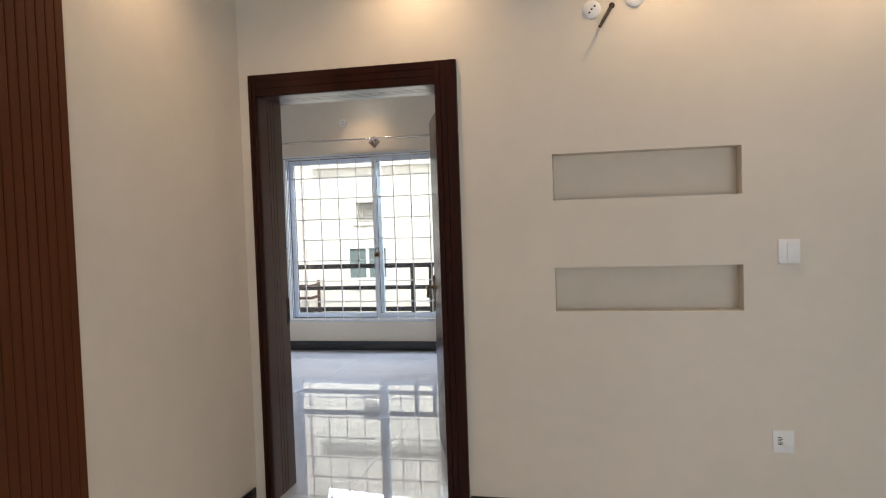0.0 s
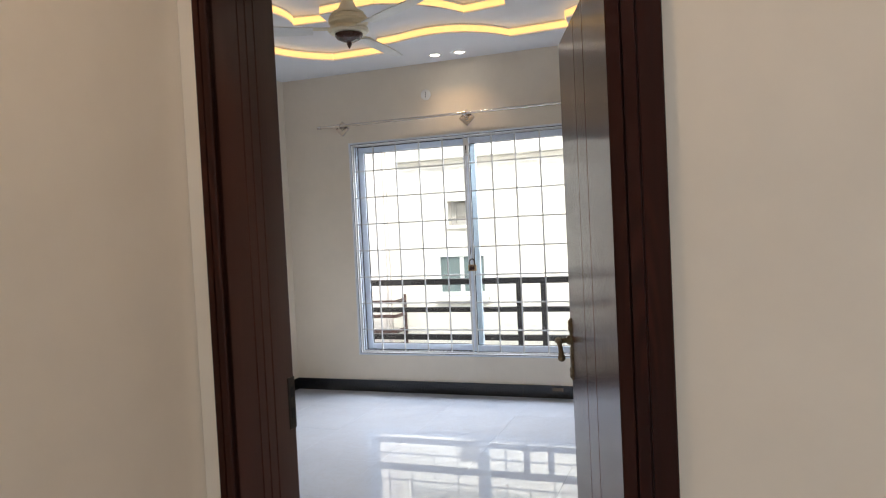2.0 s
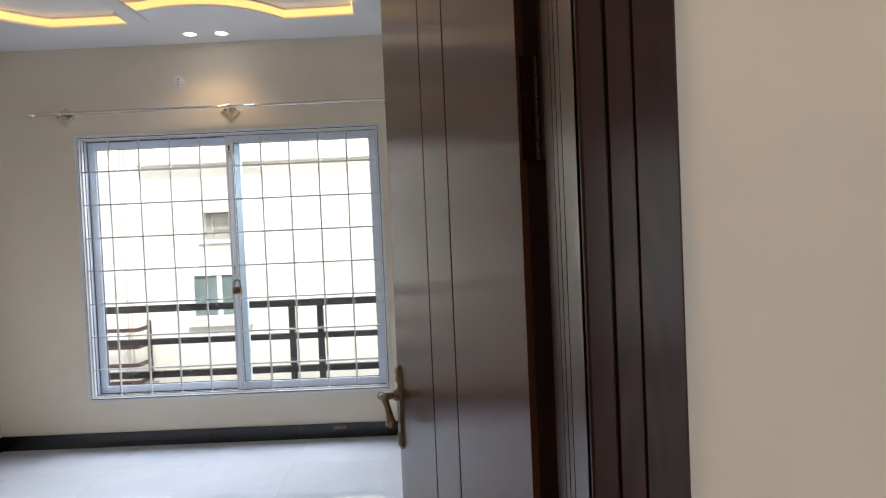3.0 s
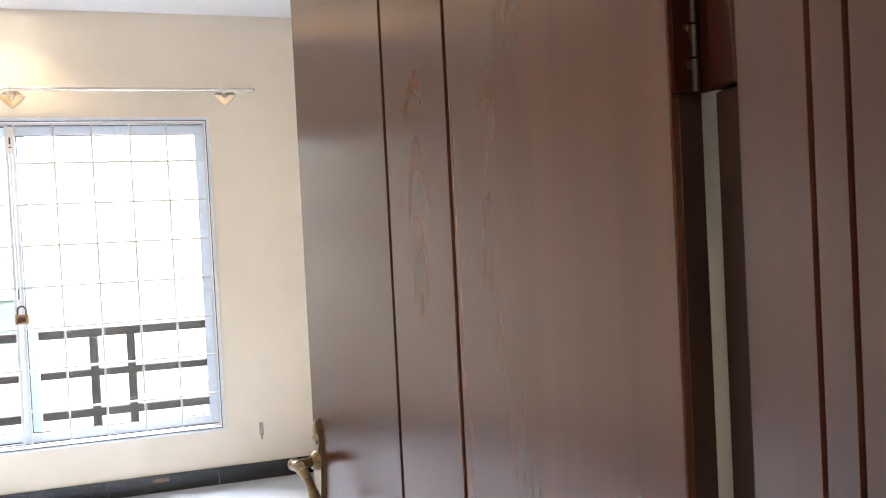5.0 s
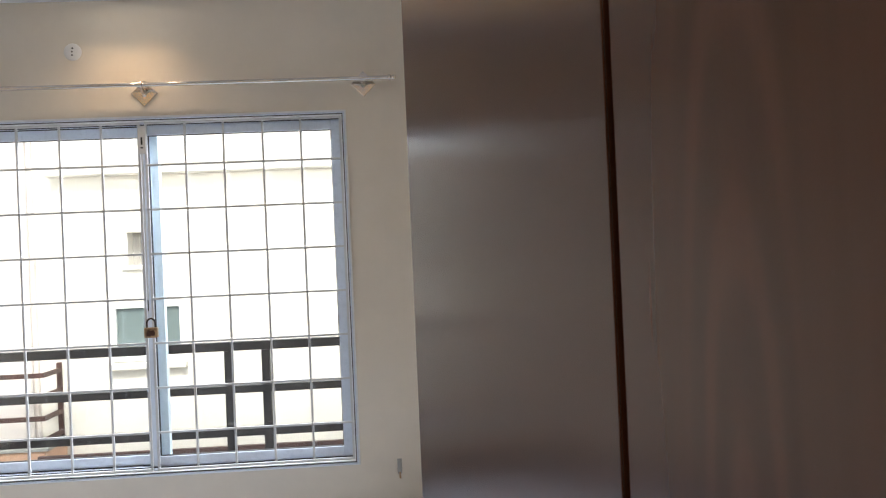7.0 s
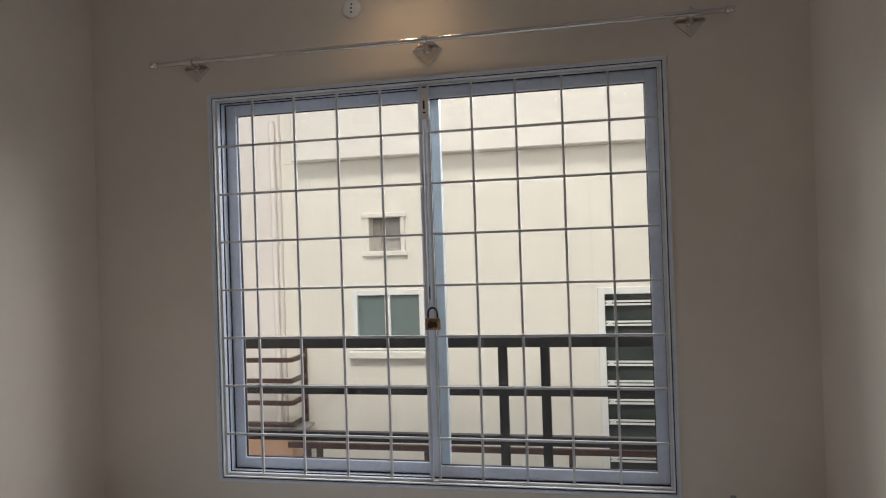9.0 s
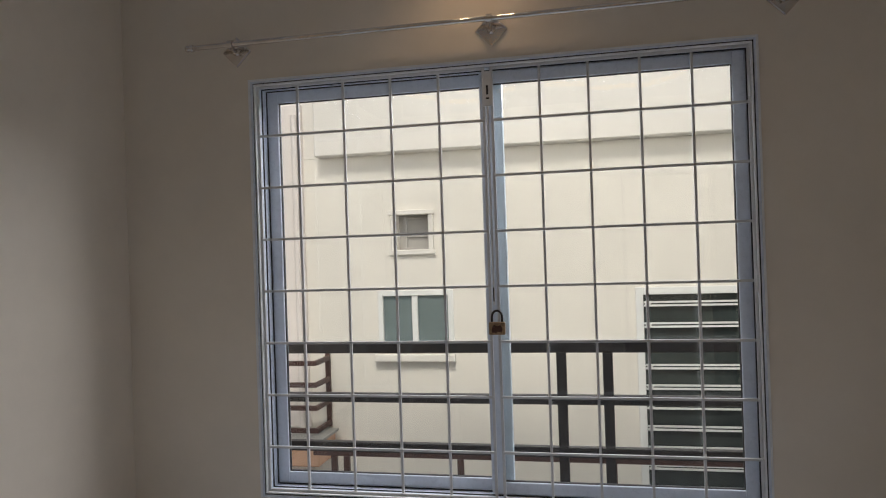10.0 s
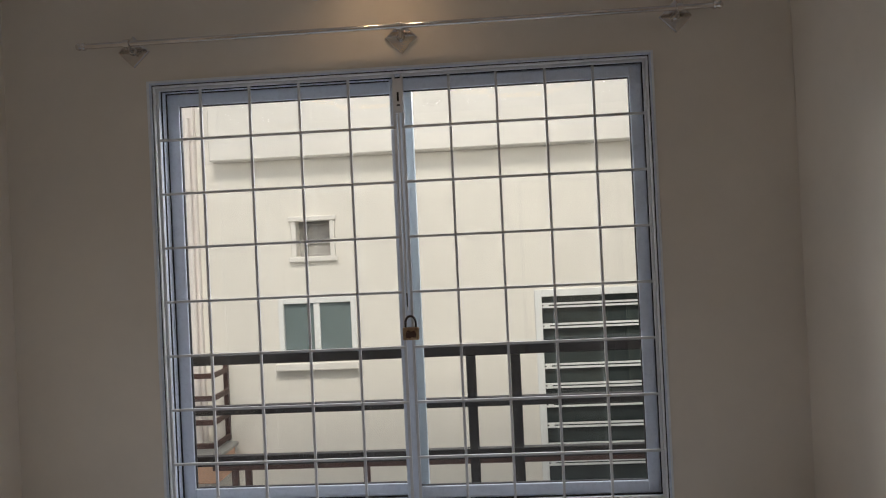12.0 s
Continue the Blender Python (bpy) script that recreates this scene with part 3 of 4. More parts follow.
            part("screw", tube((-0.003, yy, z + dz), (-0.004, yy, z + dz), 0.004, segs=10), M_CHROME, h)


def lathe_at(at, side):
    bm = lathe([(0.012, 0.0), (0.011, 0.003), (0.006, 0.005), (0.002, 0.005)], 14)
    bmesh.ops.transform(bm, matrix=Matrix.Translation(at) @ pose(0, 0, 0, -90 * side, 0, 0), verts=bm.verts)
    return bm


build_door()

# ---- window ----
PLANE = WIN_Y


def ring_into(bm, x0, x1, z0, z1, w, y0, y1, bevel=0.002):
    box_into(bm, x0, x0 + w, y0, y1, z0, z1, bevel)
    box_into(bm, x1 - w, x1, y0, y1, z0, z1, bevel)
    box_into(bm, x0 + w, x1 - w, y0, y1, z0, z0 + w, bevel)
    box_into(bm, x0 + w, x1 - w, y0, y1, z1 - w, z1, bevel)


def ring(*a):
    bm = bmesh.new()
    ring_into(bm, *a)
    return bm


def build_window():
    t = thing("window_1", "wide white sliding window with two glass panels", "window", (0, 0, 0), kind="structure")
    y = PLANE
    f = part("window_frame", ring(WX0, WX1, WZ0, WZ1, 0.009, y - 0.008, y + 0.05), M_ALU, t)
    part("flange", ring(WX0 - 0.012, WX1 + 0.009, WZ0 - 0.005, WZ1 + 0.009, 0.014, y - 0.006, y - 0.0005, 0.001), M_FLANGE, f, "thin white edge strip")
    # the gap's shade is put into a black ring between frame and lip
    part("shadow_gap", ring(WX0 + 0.009, WX1 - 0.009, WZ0 + 0.009, WZ1 - 0.009, 0.005, y + 0.001, y + 0.05, 0), M_GASKET_SHADE, f)
    part("inner_lip", ring(WX0 + 0.014, WX1 - 0.014, WZ0 + 0.014, WZ1 - 0.014, 0.006, y - 0.004, y + 0.05, 0.001), M_FLANGE, f)
    part("track", ring(WX0 + 0.020, WX1 - 0.020, WZ0 + 0.020, WZ1 - 0.020, 0.006, y + 0.018, y + 0.155), M_ALU, t)
    part("track_lip", ring(WX0 + 0.026, WX1 - 0.026, WZ0 + 0.026, WZ1 - 0.026, 0.005, y + 0.050, y + 0.054, 0), M_GASKET_SHADE, t)
    part("track_lip", ring(WX0 + 0.026, WX1 - 0.026, WZ0 + 0.026, WZ1 - 0.026, 0.006, y + 0.098, y + 0.102), M_GASKET_SHADE, t)
    # left panel in the outer track, right panel in the inner one
    for x0, x1, ya, zt in ((WX0 + 0.030, -1.190, 0.105, 0.031), (-1.283, WX1 - 0.030, 0.058, 0.031)):
        s = part("sash", ring(x0, x1, WZ0 + zt, WZ1 - zt, 0.052, y + ya, y + ya + 0.036), M_ALU, t)
        part("gasket", ring(x0 + 0.052, x1 - 0.052, WZ0 + zt + 0.052, WZ1 - zt - 0.052, 0.004, y + ya + 0.010, y + ya + 0.026), M_GASKET_SHADE, s)
        p = part("pane", box(x0 + 0.054, x1 - 0.054, y + ya + 0.016, y + ya + 0.020, WZ0 + zt + 0.054, WZ1 - zt - 0.054), M_GLASS, s, "clear glass pane")
        p.visible_shadow = False
    part("window_sill", box(WX0 - 0.05, WX1 + 0.05, y + WIN_T - 0.06, y + WIN_T + 0.06, WZ0 - 0.04, WZ0 - 0.004, 0.006), M_CONC, t, "grey outer sill")
    # security grille in two leaves, hinged at the sides
    g = thing("window_grille", "white painted steel security grille with two locked leaves", "grille", (0, 0, 0))
    yg = y + 0.018
    zs = [1.996 - 0.2390 * i for i in range(7)]
    for x0, x1, bars in ((WX0 + 0.020, -1.252, (-2.121, -1.900, -1.678, -1.459)), (-1.228, WX1 - 0.020, (-1.018, -0.814, -0.604, -0.399))):
        part("grille_frame", ring(x0, x1, WZ0 + 0.020, WZ1 - 0.020, 0.012, yg - 0.005, yg + 0.005, 0.001), M_GRILLE, g)
        for x in bars:
            part("vertical_bar", box(x - 0.0055, x + 0.0055, yg + 0.002, yg + 0.013, WZ0 + 0.03, WZ1 - 0.03, 0.0008), M_GRILLE, g)
        for z in zs:
            part("horizontal_bar", box(x0 + 0.004, x1 - 0.004, yg - 0.008, yg + 0.002, z - 0.0055, z + 0.0055, 0.0008), M_GRILLE, g)
    b = part("bolt_housing", box(-1.260, -1.218, yg - 0.016, yg - 0.008, 2.055, 2.205, 0.002), M_GRILLE, g, "white painted latch plate at the top")
    part("slot", box(-1.244, -1.235, yg - 0.0172, yg - 0.016, 2.105, 2.145), M_DARK, b)
    part("slot", box(-1.246, -1.232, yg - 0.0172, yg - 0.016, 2.085, 2.092), M_DARK, b)
    part("shoot_bolt", tube((-1.240, yg - 0.011, 1.20), (-1.240, yg - 0.011, 2.06), 0.004, segs=8), M_GRILLE, g)
    part("bolt_slot", box(-1.2425, -1.2375, yg - 0.0172, yg - 0.0152, 1.215, 1.275), M_DARK, g)
    for z in (0.52, 1.28, 2.06):
        part("grille_hinge", tube((WX1 - 0.022, yg - 0.010, z - 0.045), (WX1 - 0.022, yg - 0.010, z + 0.045), 0.007, segs=10), M_GRILLE, g)


build_window()


def build_padlock():
    t = thing("padlock", "small worn brass padlock hanging on the window grille", "padlock", (-1.230, PLANE + 0.004, 1.072))
    bm = box(-0.035, 0.035, -0.013, 0.013, 0.0, 0.055, 0.006, 3)
    part("lock_body", bm, M_LOCKBRASS, t, smooth=40)
    bm = bmesh.new()
    pts = [(-0.022, 0.045)] + [(-0.022 * math.cos(a), 0.076 + 0.027 * math.sin(a)) for a in [math.pi * i / 10 for i in range(11)]] + [(0.022, 0.045)]
    for (xa, za), (xb, zb) in zip(pts, pts[1:]):
        tube_into(bm, (xa, 0, za), (xb, 0, zb), 0.0050, segs=8)
    part("shackle", bm, M_HINGE, t, smooth=50)
    bm = prism([(-0.022, 0.012), (-0.006, 0.008), (0.004, 0.013), (0.020, 0.010), (0.024, 0.026), (0.016, 0.043), (0.002, 0.037), (-0.012, 0.044), (-0.020, 0.034)], 0.0, 0.0008)
    bmesh.ops.transform(bm, matrix=Matrix.Translation((0, -0.0130, 0)) @ pose(0, 0, 0, 90, 0, 0), verts=bm.verts)
    part("tarnish_patch", bm, M_FANBROWN, t, "dark tarnished patch on the face")


build_padlock()


def build_curtain_rod():
    t = thing("curtain_rod", "polished steel curtain rod on three diamond wall brackets", "curtain rod", (0, 0, 0))
    z, y = 2.410, PLANE - 0.062
    part("rod", tube((-2.585, y, z), (0.09, y, z), 0.0115, segs=20), M_CHROME, t, smooth=50)
    for x0, x1, d in ((-2.585, -2.625, -1), (0.09, 0.13, 1)):
        prof = [(0.0125, 0.0), (0.017, 0.004), (0.017, 0.012), (0.010, 0.016), (0.013, 0.022), (0.016, 0.030), (0.011, 0.040), (0.002, 0.044)]
        bm = lathe(prof, 16)
        bmesh.ops.transform(bm, matrix=Matrix.Translation((x0, y, z)) @ pose(0, 0, 0, 0, 90 * d, 0), verts=bm.verts)
        part("finial", bm, M_CHROME, t, smooth=50)
    for x, drop in ((-2.400, 0.020), (-1.213, 0.033), (-0.046, 0.018)):
        # a square plate on its corner, dished towards a round boss
        bm = bmesh.new()
        loops = []
        for half, out in ((0.050, 0.0), (0.050, 0.006), (0.046, 0.009), (0.022, 0.0095)):
            loops.append([bm.verts.new((sx * half, -out, sz * half)) for sx, sz in ((-1, -1), (1, -1), (1, 1), (-1, 1))])
        for a, c in zip(loops, loops[1:]):
            for k in range(4):
                bm.faces.new((a[k], a[(k + 1) % 4], c[(k + 1) % 4], c[k]))
        bm.faces.new(loops[0])
        bm.faces.new(loops[-1])
        bmesh.ops.transform(bm, matrix=Matrix.Translation((x, PLANE, z - drop)) @ pose(0, 0, 0, 0, 45, 0), verts=bm.verts)
        b = part("bracket", bm, M_CHROME, t, "diamond-shaped steel bracket")
        bm = bmesh.new()
        tube_into(bm, (x, PLANE - 0.006, z - drop), (x, PLANE - 0.022, z - drop), 0.020, 0.013, 18)
        tube_into(bm, (x, PLANE - 0.02, z - drop), (x, y, z - 0.011), 0.009, 0.010)
        tube_into(bm, (x - 0.004, y, z - 0.010), (x - 0.004, y, z - 0.026), 0.005, 0.006, 10)
        part("arm", bm, M_CHROME, b, smooth=50)
        bm = lathe([(0.0125, -0.012), (0.019, -0.012), (0.019, 0.012), (0.0125, 0.012)], 20)
        bmesh.ops.transform(bm, matrix=Matrix.Translation((x, y, z)) @ pose(0, 0, 0, 0, 90, 0), verts=bm.verts)
        part("rod_ring", bm, M_CHROME, b, smooth=50)


build_curtain_rod()


def round_plate(x, y, z, label, r=0.046, group="round wall covers", turn=0.0):
    t = thing("round_cover", label, "wall cover", (x, y, z), group=group)
    bm = lathe([(r, 0.0), (r, 0.004), (r - 0.006, 0.009), (0.012, 0.011), (0.001, 0.011)], 28)
    bmesh.ops.transform(bm, matrix=pose(0, 0, 0, 90, 0, 0), verts=bm.verts)
    part("cover", bm, M_PLASTIC, t, smooth=40)
    for dz in (-0.018, 0.0, 0.018):
        hx, hz = dz * math.sin(radians(turn)) + 0.003 * (dz > 0), dz * math.cos(radians(turn))
        part("hole", tube((hx, -0.0105, hz), (hx, -0.0122, hz), 0.0045, segs=10), M_DARK, t)
    return t


round_plate(-1.577, PLANE, 2.610, "round white plastic wall cover above the curtain rod")

# ---- hall details ----
round_plate(1.213, 0.0, 2.430, "round white plastic wall cover with dark holes", 0.043, turn=38)
round_plate(1.408, 0.0, 2.468, "round white plastic wall cover with dark holes", 0.043, turn=-62)

# ---- ceiling fan ----


def build_fan():
    t = thing("ceiling_fan", "cream ceiling fan with brown bowl and three white blades, at rest", "ceiling fan", (-1.237, 2.203, -0.024))
    top = STEP2 + 0.024
    part("canopy", lathe([(0.062, top), (0.060, top - 0.02), (0.035, top - 0.055), (0.014, top - 0.06)], 28), M_FANCREAM, t, smooth=40)
    part("downrod", tube((0, 0, 2.82), (0, 0, top - 0.04), 0.011), M_FANBROWN, t, smooth=40)
    prof = [(0.013, 2.839), (0.027, 2.835), (0.034, 2.803), (0.050, 2.768), (0.068, 2.745), (0.090, 2.739), (0.094, 2.729), (0.086, 2.723), (0.104, 2.717),
            (0.112, 2.701), (0.108, 2.695), (0.114, 2.689), (0.112, 2.675), (0.100, 2.667), (0.090, 2.661), (0.090, 2.653), (0.112, 2.649), (0.116, 2.633), (0.104, 2.621), (0.02, 2.615)]
    part("motor", lathe(prof, 44), M_FANCREAM, t, "ribbed cream motor housing", 35)
    part("bowl", lathe([(0.080, 2.617), (0.080, 2.609), (0.069, 2.592), (0.046, 2.580), (0.022, 2.575), (0.012, 2.568), (0.016, 2.561), (0.010, 2.550), (0.003, 2.536)], 36), M_FANBROWN, t, "dark brown bowl with a pointed finial", 40)
    for k in range(3):
        a = radians(-31 + 120 * k)
        m = Matrix.Rotation(a, 4, "Z") @ Matrix.Translation((0, 0, 2.640)) @ Matrix.Rotation(radians(8), 4, "X")
        bm = bmesh.new()
        rows = []
        for i in range(15):
            s = i / 14
            x = 0.20 + 0.49 * s
            w = 0.046 + 0.016 * math.sin(math.pi * min(1, s * 1.1)) - (0.030 * max(0, s - 0.93) / 0.07 if s > 0.93 else 0)
            rows.append((x, w))
        up, dn = [], []
        for x, w in rows:
            up.append([bm.verts.new((x, v * w, 0.003 - 0.006 * v * v)) for v in (-1, -0.5, 0, 0.5, 1)])
            dn.append([bm.verts.new((x, v * w, -0.003 - 0.006 * v * v)) for v in (-1, -0.5, 0, 0.5, 1)])
        for g, flip in ((up, 0), (dn, 1)):
            for i in range(14):
                for j in range(4):
                    q = (g[i][j], g[i + 1][j], g[i + 1][j + 1], g[i][j + 1])
                    bm.faces.new(q if not flip else q[::-1])
        for i in range(14):
            bm.faces.new((up[i][0], dn[i][0], dn[i + 1][0], up[i + 1][0]))
            bm.faces.new((up[i][4], up[i + 1][4], dn[i + 1][4], dn[i][4]))
        for j in range(4):
            bm.faces.new((up[0][j], up[0][j + 1], dn[0][j + 1], dn[0][j]))
            bm.faces.new((up[14][j], dn[14][j], dn[14][j + 1], up[14][j + 1]))
        bmesh.ops.transform(bm, matrix=m, verts=bm.verts)
        b = part("blade", bm, M_FANBLADE, t, smooth=40)
        bm = box(0.10, 0.25, -0.020, 0.020, 0.004, 0.009, 0.002, m=m)
        box_into(bm, 0.20, 0.26, -0.034, 0.034, 0.004, 0.008, 0.002, m=m)
        part("blade_iron", bm, M_FANCREAM, b)
        for sx, sy in ((0.215, -0.02), (0.215, 0.02), (0.248, 0.0)):
            part("screw", tube(m @ Vector((sx, sy, 0.008)), m @ Vector((sx, sy, 0.0115)), 0.005, segs=8), M_CHROME, b)


build_fan()

# ---- hall: fluted panel, covers, switch, socket ----


def build_fluted_panel():
    t = thing("fluted_wall_panel", "reddish brown fluted timber wall panel", "wall panel", (HX0, -1.285, 0))
    part("backing", box(0.0, 0.008, -1.60, 0.0, 0.0, CEIL_H, 0), M_REDWOOD, t)
    bm = box(-0.0095, 0.0095, -0.0195, 0.0195, 0.0, CEIL_H, 0.004, 2)
    me = mesh_of("slat", bm, M_REDWOOD)
    for k in range(34):
        ob = new("slat", me)
        ob.parent = t
        ob.location = (0.0175, -0.021 - 0.0425 * k, 0.0)


build_fluted_panel()


def build_hall_fixtures():
    t = thing("wall_stub", "short dark metal stub hanging from the wall between two covers", "bracket", (1.305, 0.0, 2.442))
    part("stub", tube((0, 0.0, 0), (-0.058, -0.050, -0.105), 0.0085, 0.0075), M_HINGE, t, smooth=40)
    part("collar", tube((0, 0, 0), (0, -0.006, 0), 0.014, 0.013), M_HINGE, t, smooth=40)
    s = thing("wall_switch", "white plastic single wall switch, unlit", "switch", (2.054, 0.0, 1.279))
    part("plate", box(-0.046, 0.046, -0.010, 0.0, -0.055, 0.055, 0.004, 2), M_PLASTIC, s, smooth=40)
    bm = box(-0.016, 0.030, -0.006, 0.0, -0.042, 0.042, 0.003, 2)
    bmesh.ops.transform(bm, matrix=Matrix.Translation((0.006, -0.010, 0)) @ pose(0, 0, 0, 4, 0, 0), verts=bm.verts)
    part("rocker", bm, M_PLASTIC, s, smooth=40)
    s = thing("wall_socket", "white plastic wall socket with dark printed lines", "socket", (2.020, 0.0, 0.411))
    part("plate", box(-0.046, 0.046, -0.008, 0.0, -0.052, 0.052, 0.004, 2), M_PLASTIC, s, smooth=40)
    for dz, w in ((0.020, 0.016), (0.012, 0.022), (0.004, 0.014), (-0.006, 0.022), (-0.012, 0.018)):
        part("printed_line", box(-0.024, -0.024 + w, -0.0088, -0.008, dz - 0.0018, dz + 0.0018), M_DARK, s)


build_hall_fixtures()


def build_hall_window():
    t = thing("window_2", "white framed hall window behind", "window", (0, 0, 0), kind="structure")
    y = HY0 - 0.12
    for x0, x1 in ((1.85, 2.9), (2.9, 3.95)):
        s = part("sash", ring(x0, x1, 0.15, 2.3, 0.06, y, y + 0.05), M_ALU, t)
        p = part("pane", box(x0 + 0.06, x1 - 0.06, y + 0.02, y + 0.025, 0.21, 2.24), M_GLASS, s)
        p.visible_shadow = False


build_hall_window()

# ---- bedroom: small things low on the window wall ----


def build_small_wall_things():
    t = thing("cable_stub", "short pale cable end in a grey wall box", "cable", (0.062, PLANE, 0.292))
    part("wall_box", box(-0.012, 0.012, -0.006, 0.0, -0.02, 0.06, 0.002), M_CONC, t)
    part("cable_end", tube((0, -0.004, -0.012), (0.002, -0.010, -0.045), 0.005), M_PAPER, t)

    # thin dull brown patch on the face of the skirting
    solid("skirting_patch", box(-0.580, -0.490, PLANE - 0.0142, PLANE - 0.0130, 0.062, 0.088, 0.0), M_BROWN_PATCH, "small dull brown patch on the black skirting", "tape")


build_small_wall_things()

# ---- balcony ----


def build_balcony():
    structure("balcony_floor", box(-4.2, 1.6, WIN_Y + WIN_T, 5.06, -0.22, -0.02), M_CONC, "grey concrete balcony floor", "balcony")
    t = thing("balcony_railing", "dark brown painted steel balcony railing", "railing", (0, 0, 0))
    y = 4.947
    for z0, z1 in ((0.900, 0.957), (0.634, 0.682), (0.363, 0.417)):
        part("rail", box(-4.1, 1.5, y - 0.02, y + 0.02, z0, z1, 0.003), M_RAIL, t)
    for x in (-0.9955, -0.7635, -3.35, -3.12, 1.0, 1.23):
        part("post", box(x - 0.025, x + 0.025, y - 0.0195, y + 0.0195, -0.02, 0.899, 0.003), M_RAIL, t)


build_balcony()

# ---- house across the gap ----
BY = 7.65
HOUSE_Z = -3.017
HOUSE_K = 0.921


def build_house():
    h = thing("house_across", "cream rendered house with pale parapet and balconies", "house", (-0.070, BY, HOUSE_Z))
    h.scale = (HOUSE_K, HOUSE_K, HOUSE_K)
    g = 3.4
    holes = [(-2.765, -2.42, 1.47 + g, 1.825 + g), (-2.93, -2.24, 0.46 + g, 1.02 + g), (-0.39, 1.14, -1.15 + g, 1.0 + g)]
    bm = bmesh.new()
    slab_with_holes(bm, -3.745, 7.5, 0.0, 2.445 + g, 0.0, 0.25, holes, along_x)
    part("wall", bm, M_BLDG, h)
    part("parapet", box(-3.56, 7.5, -0.16, 0.25, 2.447 + g, 3.75 + g, 0.01), M_BLDG_PARAPET, h, "pale projecting parapet band")
    part("wall", box(-9.0, -3.745, -0.06, 0.25, 0.0, 3.02 + g, 0.01), M_BLDG_PINK, h, "pinkish rendered wing")
    part("wall", box(-3.743, -3.562, 0.0, 0.25, 2.447 + g, 3.75 + g), M_BLDG_PARAPET, h)
    part("parapet", box(-9.0, -3.745, 0.252, 0.42, 2.6 + g, 3.75 + g, 0.01), M_BLDG_PARAPET, h)
    part("roof", box(-9.0, 7.5, 0.25, 7.0, 2.6 + g, 2.8 + g), M_CONC, h)
    # small ventilator window
    v = part("vent_frame", ring(-2.812, -2.373, 1.422 + g, 1.873 + g, 0.05, -0.03, 0.02, 0.006), M_BLDG_PARAPET, h, "moulded cream ventilator surround")
    part("backing", box(-2.78, -2.41, 0.13, 0.15, 1.46 + g, 1.84 + g), M_VENT, v)
    part("shutter_frame", ring(-2.70, -2.425, 1.475 + g, 1.80 + g, 0.022, 0.10, 0.128, 0.002), M_VENT, v, "grey ventilator shutter")
    part("shutter_rail", box(-2.678, -2.447, 0.104, 0.126, 1.60 + g, 1.615 + g, 0.001), M_VENT, v)
    for dz in (0.0, 0.405):
        part("moulding", box(-2.835, -2.35, -0.042, -0.031, 1.418 + dz + g, 1.468 + dz + g, 0.006), M_BLDG_PARAPET, v)
    # two-light window with sill
    w = part("window", ring(-2.98, -2.195, 0.428 + g, 1.06 + g, 0.055, -0.012, 0.06, 0.004), M_PLASTIC, h, "white framed window with two teal panes")
    part("mullion", box(-2.625, -2.565, 0.0, 0.05, 0.484 + g, 1.004 + g, 0.003), M_PLASTIC, w)
    for x0, x1 in ((-2.924, -2.626), (-2.564, -2.251)):
        part("pane", box(x0, x1, 0.025, 0.035, 0.484 + g, 1.004 + g), M_TEAL, w)
    part("sill", box(-3.01, -2.18, -0.09, -0.013, 0.348 + g, 0.42 + g, 0.012, 2), M_BLDG_PARAPET, w)
    # louvred window behind white bars
    d = part("louvre_window", ring(-0.435, 1.185, -1.2 + g, 1.04 + g, 0.07, -0.015, 0.08, 0.004), M_PLASTIC, h, "white framed dark louvred window with white bars")
    for k in range(11):
        bm = box(-0.36, 1.11, 0.05, 0.056, 0.004, min(0.20, 2.04 - 0.193 * k), 0.001)
        bmesh.ops.transform(bm, matrix=Matrix.Translation((0, 0.015, -1.05 + g + 0.193 * k)) @ pose(0, 0, 0, -3.5, 0, 0), verts=bm.verts)
        part("louvre", bm, M_SHUTTER, d)
    # a dark sheet carries the darkness of the unlit room behind the louvres
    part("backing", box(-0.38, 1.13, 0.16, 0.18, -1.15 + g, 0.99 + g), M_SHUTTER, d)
    for z in (0.88, 0.679, 0.285, 0.092, -0.093, -0.294, -0.49, -0.663, -0.86):
        for dz in (-0.016, 0.016):
            part("bar", box(-0.36, 1.11, 0.022, 0.034, z + dz - 0.009 + g, z + dz + 0.009 + g), M_PLASTIC, d)
        part("clip", box(-0.345, -0.295, 0.016, 0.034, z - 0.024 + g, z + 0.024 + g, 0.003), M_PLASTIC, d)
    # dark window in the pinkish wing
    k = part("window", ring(-4.68, -4.24, 1.26 + g, 2.02 + g, 0.045, -0.082, -0.03, 0.004), M_PLASTIC, h, "narrow dark window")
    part("pane", box(-4.634, -4.286, -0.068, -0.062, 1.306 + g, 1.974 + g), M_SHUTTER, k)
    part("sill", box(-4.71, -4.21, -0.14, -0.083, 1.17 + g, 1.255 + g, 0.008), M_BLDG_PARAPET, k)
    part("lintel", box(-4.71, -4.21, -0.13, -0.083, 2.03 + g, 2.10 + g, 0.008), M_BLDG_PARAPET, k)
    part("drain_pipe", tube((-3.80, -0.10, 0.0), (-3.80, -0.10, 2.9 + g), 0.03, segs=16), M_BLDG_PINK, h, smooth=40)
    # corner balcony with its rails
    s = part("balcony", box(-9.0, -3.46, -0.52, -0.062, -0.60 + g, -0.36 + g, 0.01), M_SALMON, h, "salmon edged balcony slab")
    part("slab_top", box(-9.0, -3.42, -0.55, -0.063, -0.358 + g, -0.325 + g, 0.006), M_CONC, s)
    for z in (0.385, 0.172, -0.055, -0.275):
        part("rail", box(-9.0, -3.50, -0.425, -0.395, z - 0.024 + g, z + 0.024 + g, 0.003), M_RAILRED, s)
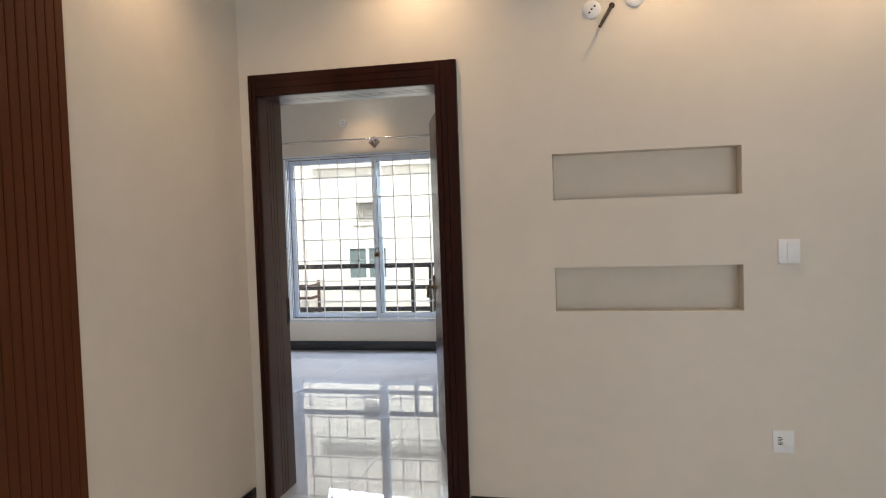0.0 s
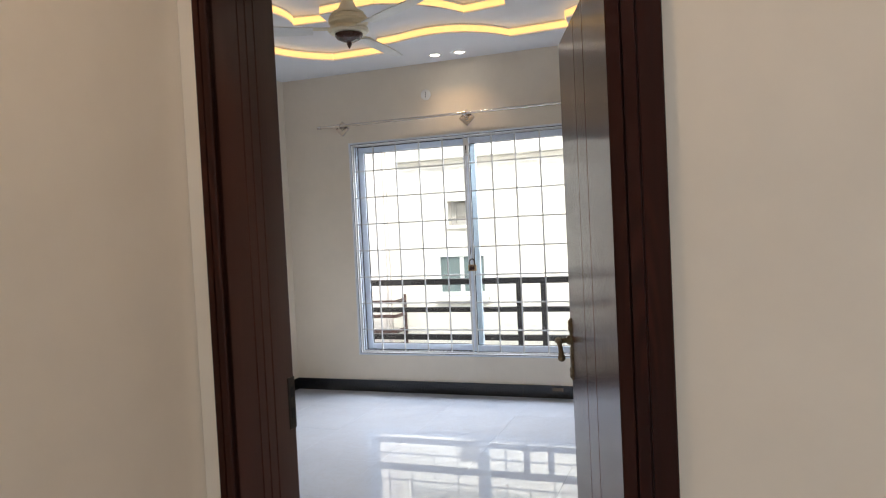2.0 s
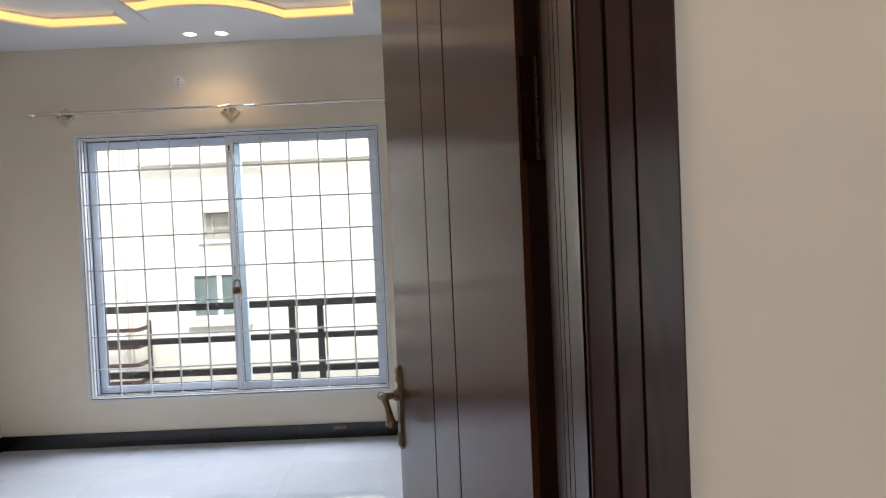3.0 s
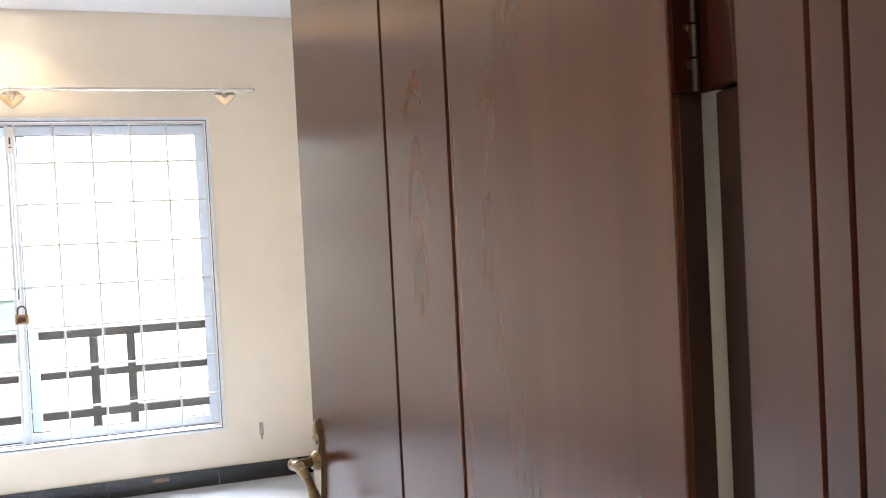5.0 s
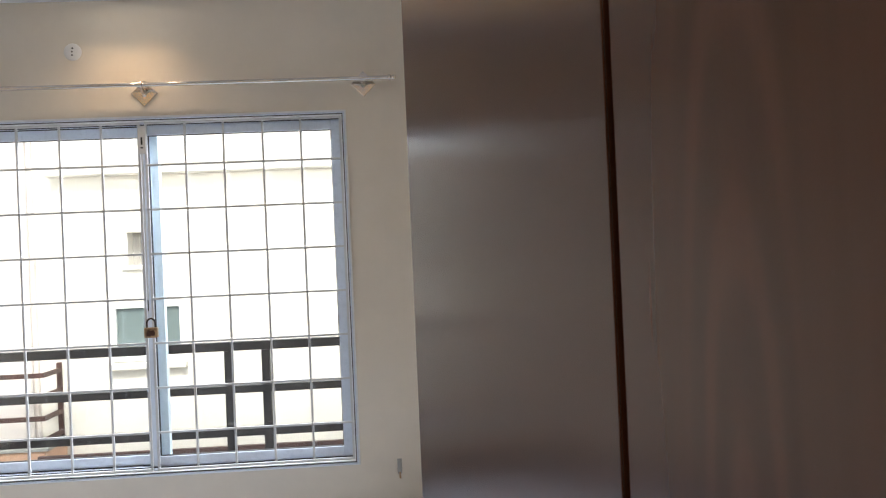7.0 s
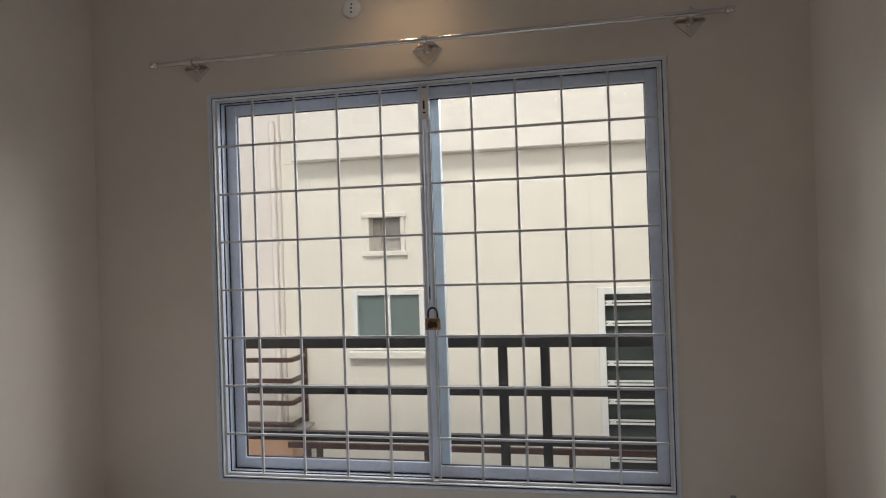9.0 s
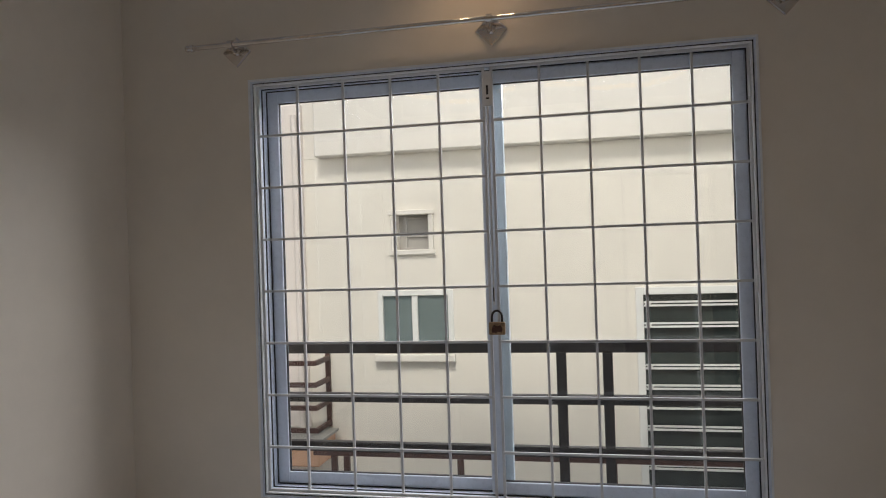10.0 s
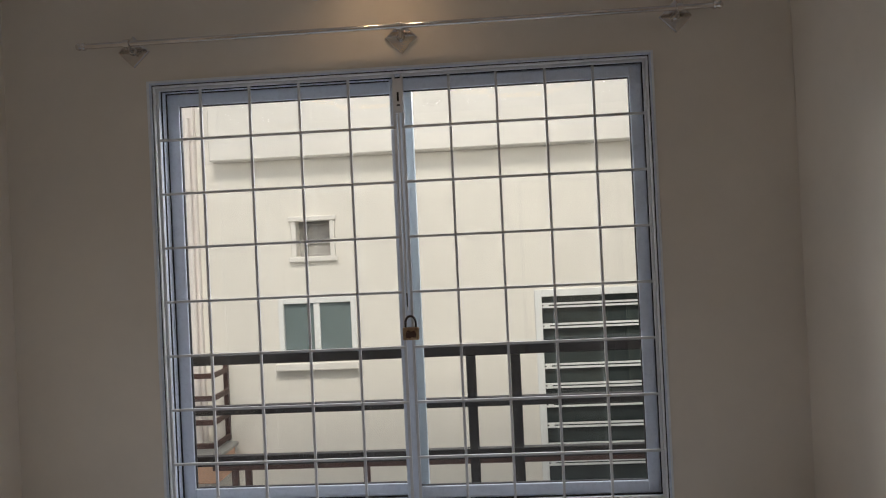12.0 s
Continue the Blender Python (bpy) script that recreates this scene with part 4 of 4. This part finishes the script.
        part("rail", box(-3.532, -3.50, -0.394, -0.04, z - 0.024 + g, z + 0.024 + g, 0.003), M_RAILRED, s)
    part("rail_post", box(-3.56, -3.512, -0.038, -0.002, -0.325 + g, 0.46 + g, 0.003), M_RAILRED, s)
    # lower terrace rail
    t = part("terrace_rail", box(-3.40, 7.0, -0.80, -0.76, -0.40 + g, -0.345 + g, 0.004), M_RAILRED, h, "rust brown terrace rail")
    for x in (-3.20, -3.08, -2.02, -0.70, 0.6, 1.9):
        part("rail_post", box(x - 0.028, x + 0.028, -0.799, -0.761, -1.4 + g, -0.401 + g, 0.003), M_RAILRED, t)
    part("terrace", box(-3.40, 7.0, -0.95, -0.002, -1.65 + g, -1.45 + g), M_CONC, h)


build_house()


def build_bowl():
    t = thing("green_bowl", "small green plastic bowl hanging under a far window", "bowl", (-4.260, BY - 0.10, 1.10))
    part("shell", lathe([(0.03, -0.03), (0.055, -0.022), (0.062, 0.0), (0.058, 0.03), (0.04, 0.035)], 18), M_GREEN, t, smooth=40)


build_bowl()

structure("ground", box(-300, 300, -300, 300, HOUSE_Z - 0.2, HOUSE_Z), M_CONC, "grey concrete ground between the houses", "ground")

# ---- floors and skirting ----
JOINT = 0.0007


def tile_floor(name, label, x0, x1, y0, y1, ox, oy, size, seed):
    rng = random.Random(seed)
    f = structure(name, box(x0, x1, y0, y1, -0.05, -0.0025), M_GROUT, label, "floor")
    cache = {}
    nx0, nx1 = math.floor((x0 - ox) / size), math.ceil((x1 - ox) / size)
    ny0, ny1 = math.floor((y0 - oy) / size), math.ceil((y1 - oy) / size)
    for i in range(nx0, nx1):
        for j in range(ny0, ny1):
            a, b = max(x0, ox + i * size + JOINT / 2), min(x1, ox + (i + 1) * size - JOINT / 2)
            c, d = max(y0, oy + j * size + JOINT / 2), min(y1, oy + (j + 1) * size - JOINT / 2)
            if b - a < 0.01 or d - c < 0.01:
                continue
            key = (round(b - a, 3), round(d - c, 3))
            if key not in cache:
                w, h = (b - a) / 2, (d - c) / 2
                cache[key] = mesh_of("tile", box(-w, w, -h, h, -0.010, 0.0, 0.0004), M_TILE)
            ob = new("tile", cache[key])
            ob.parent = f
            ob.location = ((a + b) / 2, (c + d) / 2, rng.uniform(-0.0004, 0.0))
            ob.rotation_euler = (radians(rng.gauss(0, 0.03)), radians(rng.gauss(0, 0.03)), 0)
    return f


tile_floor("floor_room", "glossy white polished tile floor", RX0, 0.56, 0.12, WIN_Y, RX0 - 0.15, 0.12, 0.6, 4)
tile_floor("floor_hall", "glossy white polished tile floor", HX0, HX1, HY0, 0.118, -0.62, -0.482, 0.6, 9)


def skirting(name, p, q, label="black granite tile skirting", height=0.105, first=0.6):
    """Skirting tiles from p to q along a wall, on the left of that way."""
    p, q = Vector((*p, 0)), Vector((*q, 0))
    d = q - p
    t = thing(name, label, "skirting", tuple(p), math.degrees(math.atan2(d.y, d.x)), kind="structure")
    L, s, step = d.length, 0.0, first
    while s < L - 0.01:
        e = min(L, s + step)
        part("skirting_tile", box(s + 0.0008, e - 0.0008, 0.0, 0.0125, 0.0, height, 0.0015), M_GRANITE, t)
        s, step = e, 0.625
    return t


skirting("baseboard_window", (0.430, WIN_Y), (RX0, WIN_Y), first=0.634)
skirting("baseboard_left", (RX0, WIN_Y - 0.013), (RX0, WALL_T))
skirting("baseboard_right", (0.543, WALL_T + 0.1), (0.431, WIN_Y - 0.013))
skirting("baseboard_hall", (HX1, 0.0), (0.565, 0.0), height=0.085)
skirting("baseboard_hall_left", (HX0, -0.03), (HX0, -1.24), height=0.085)
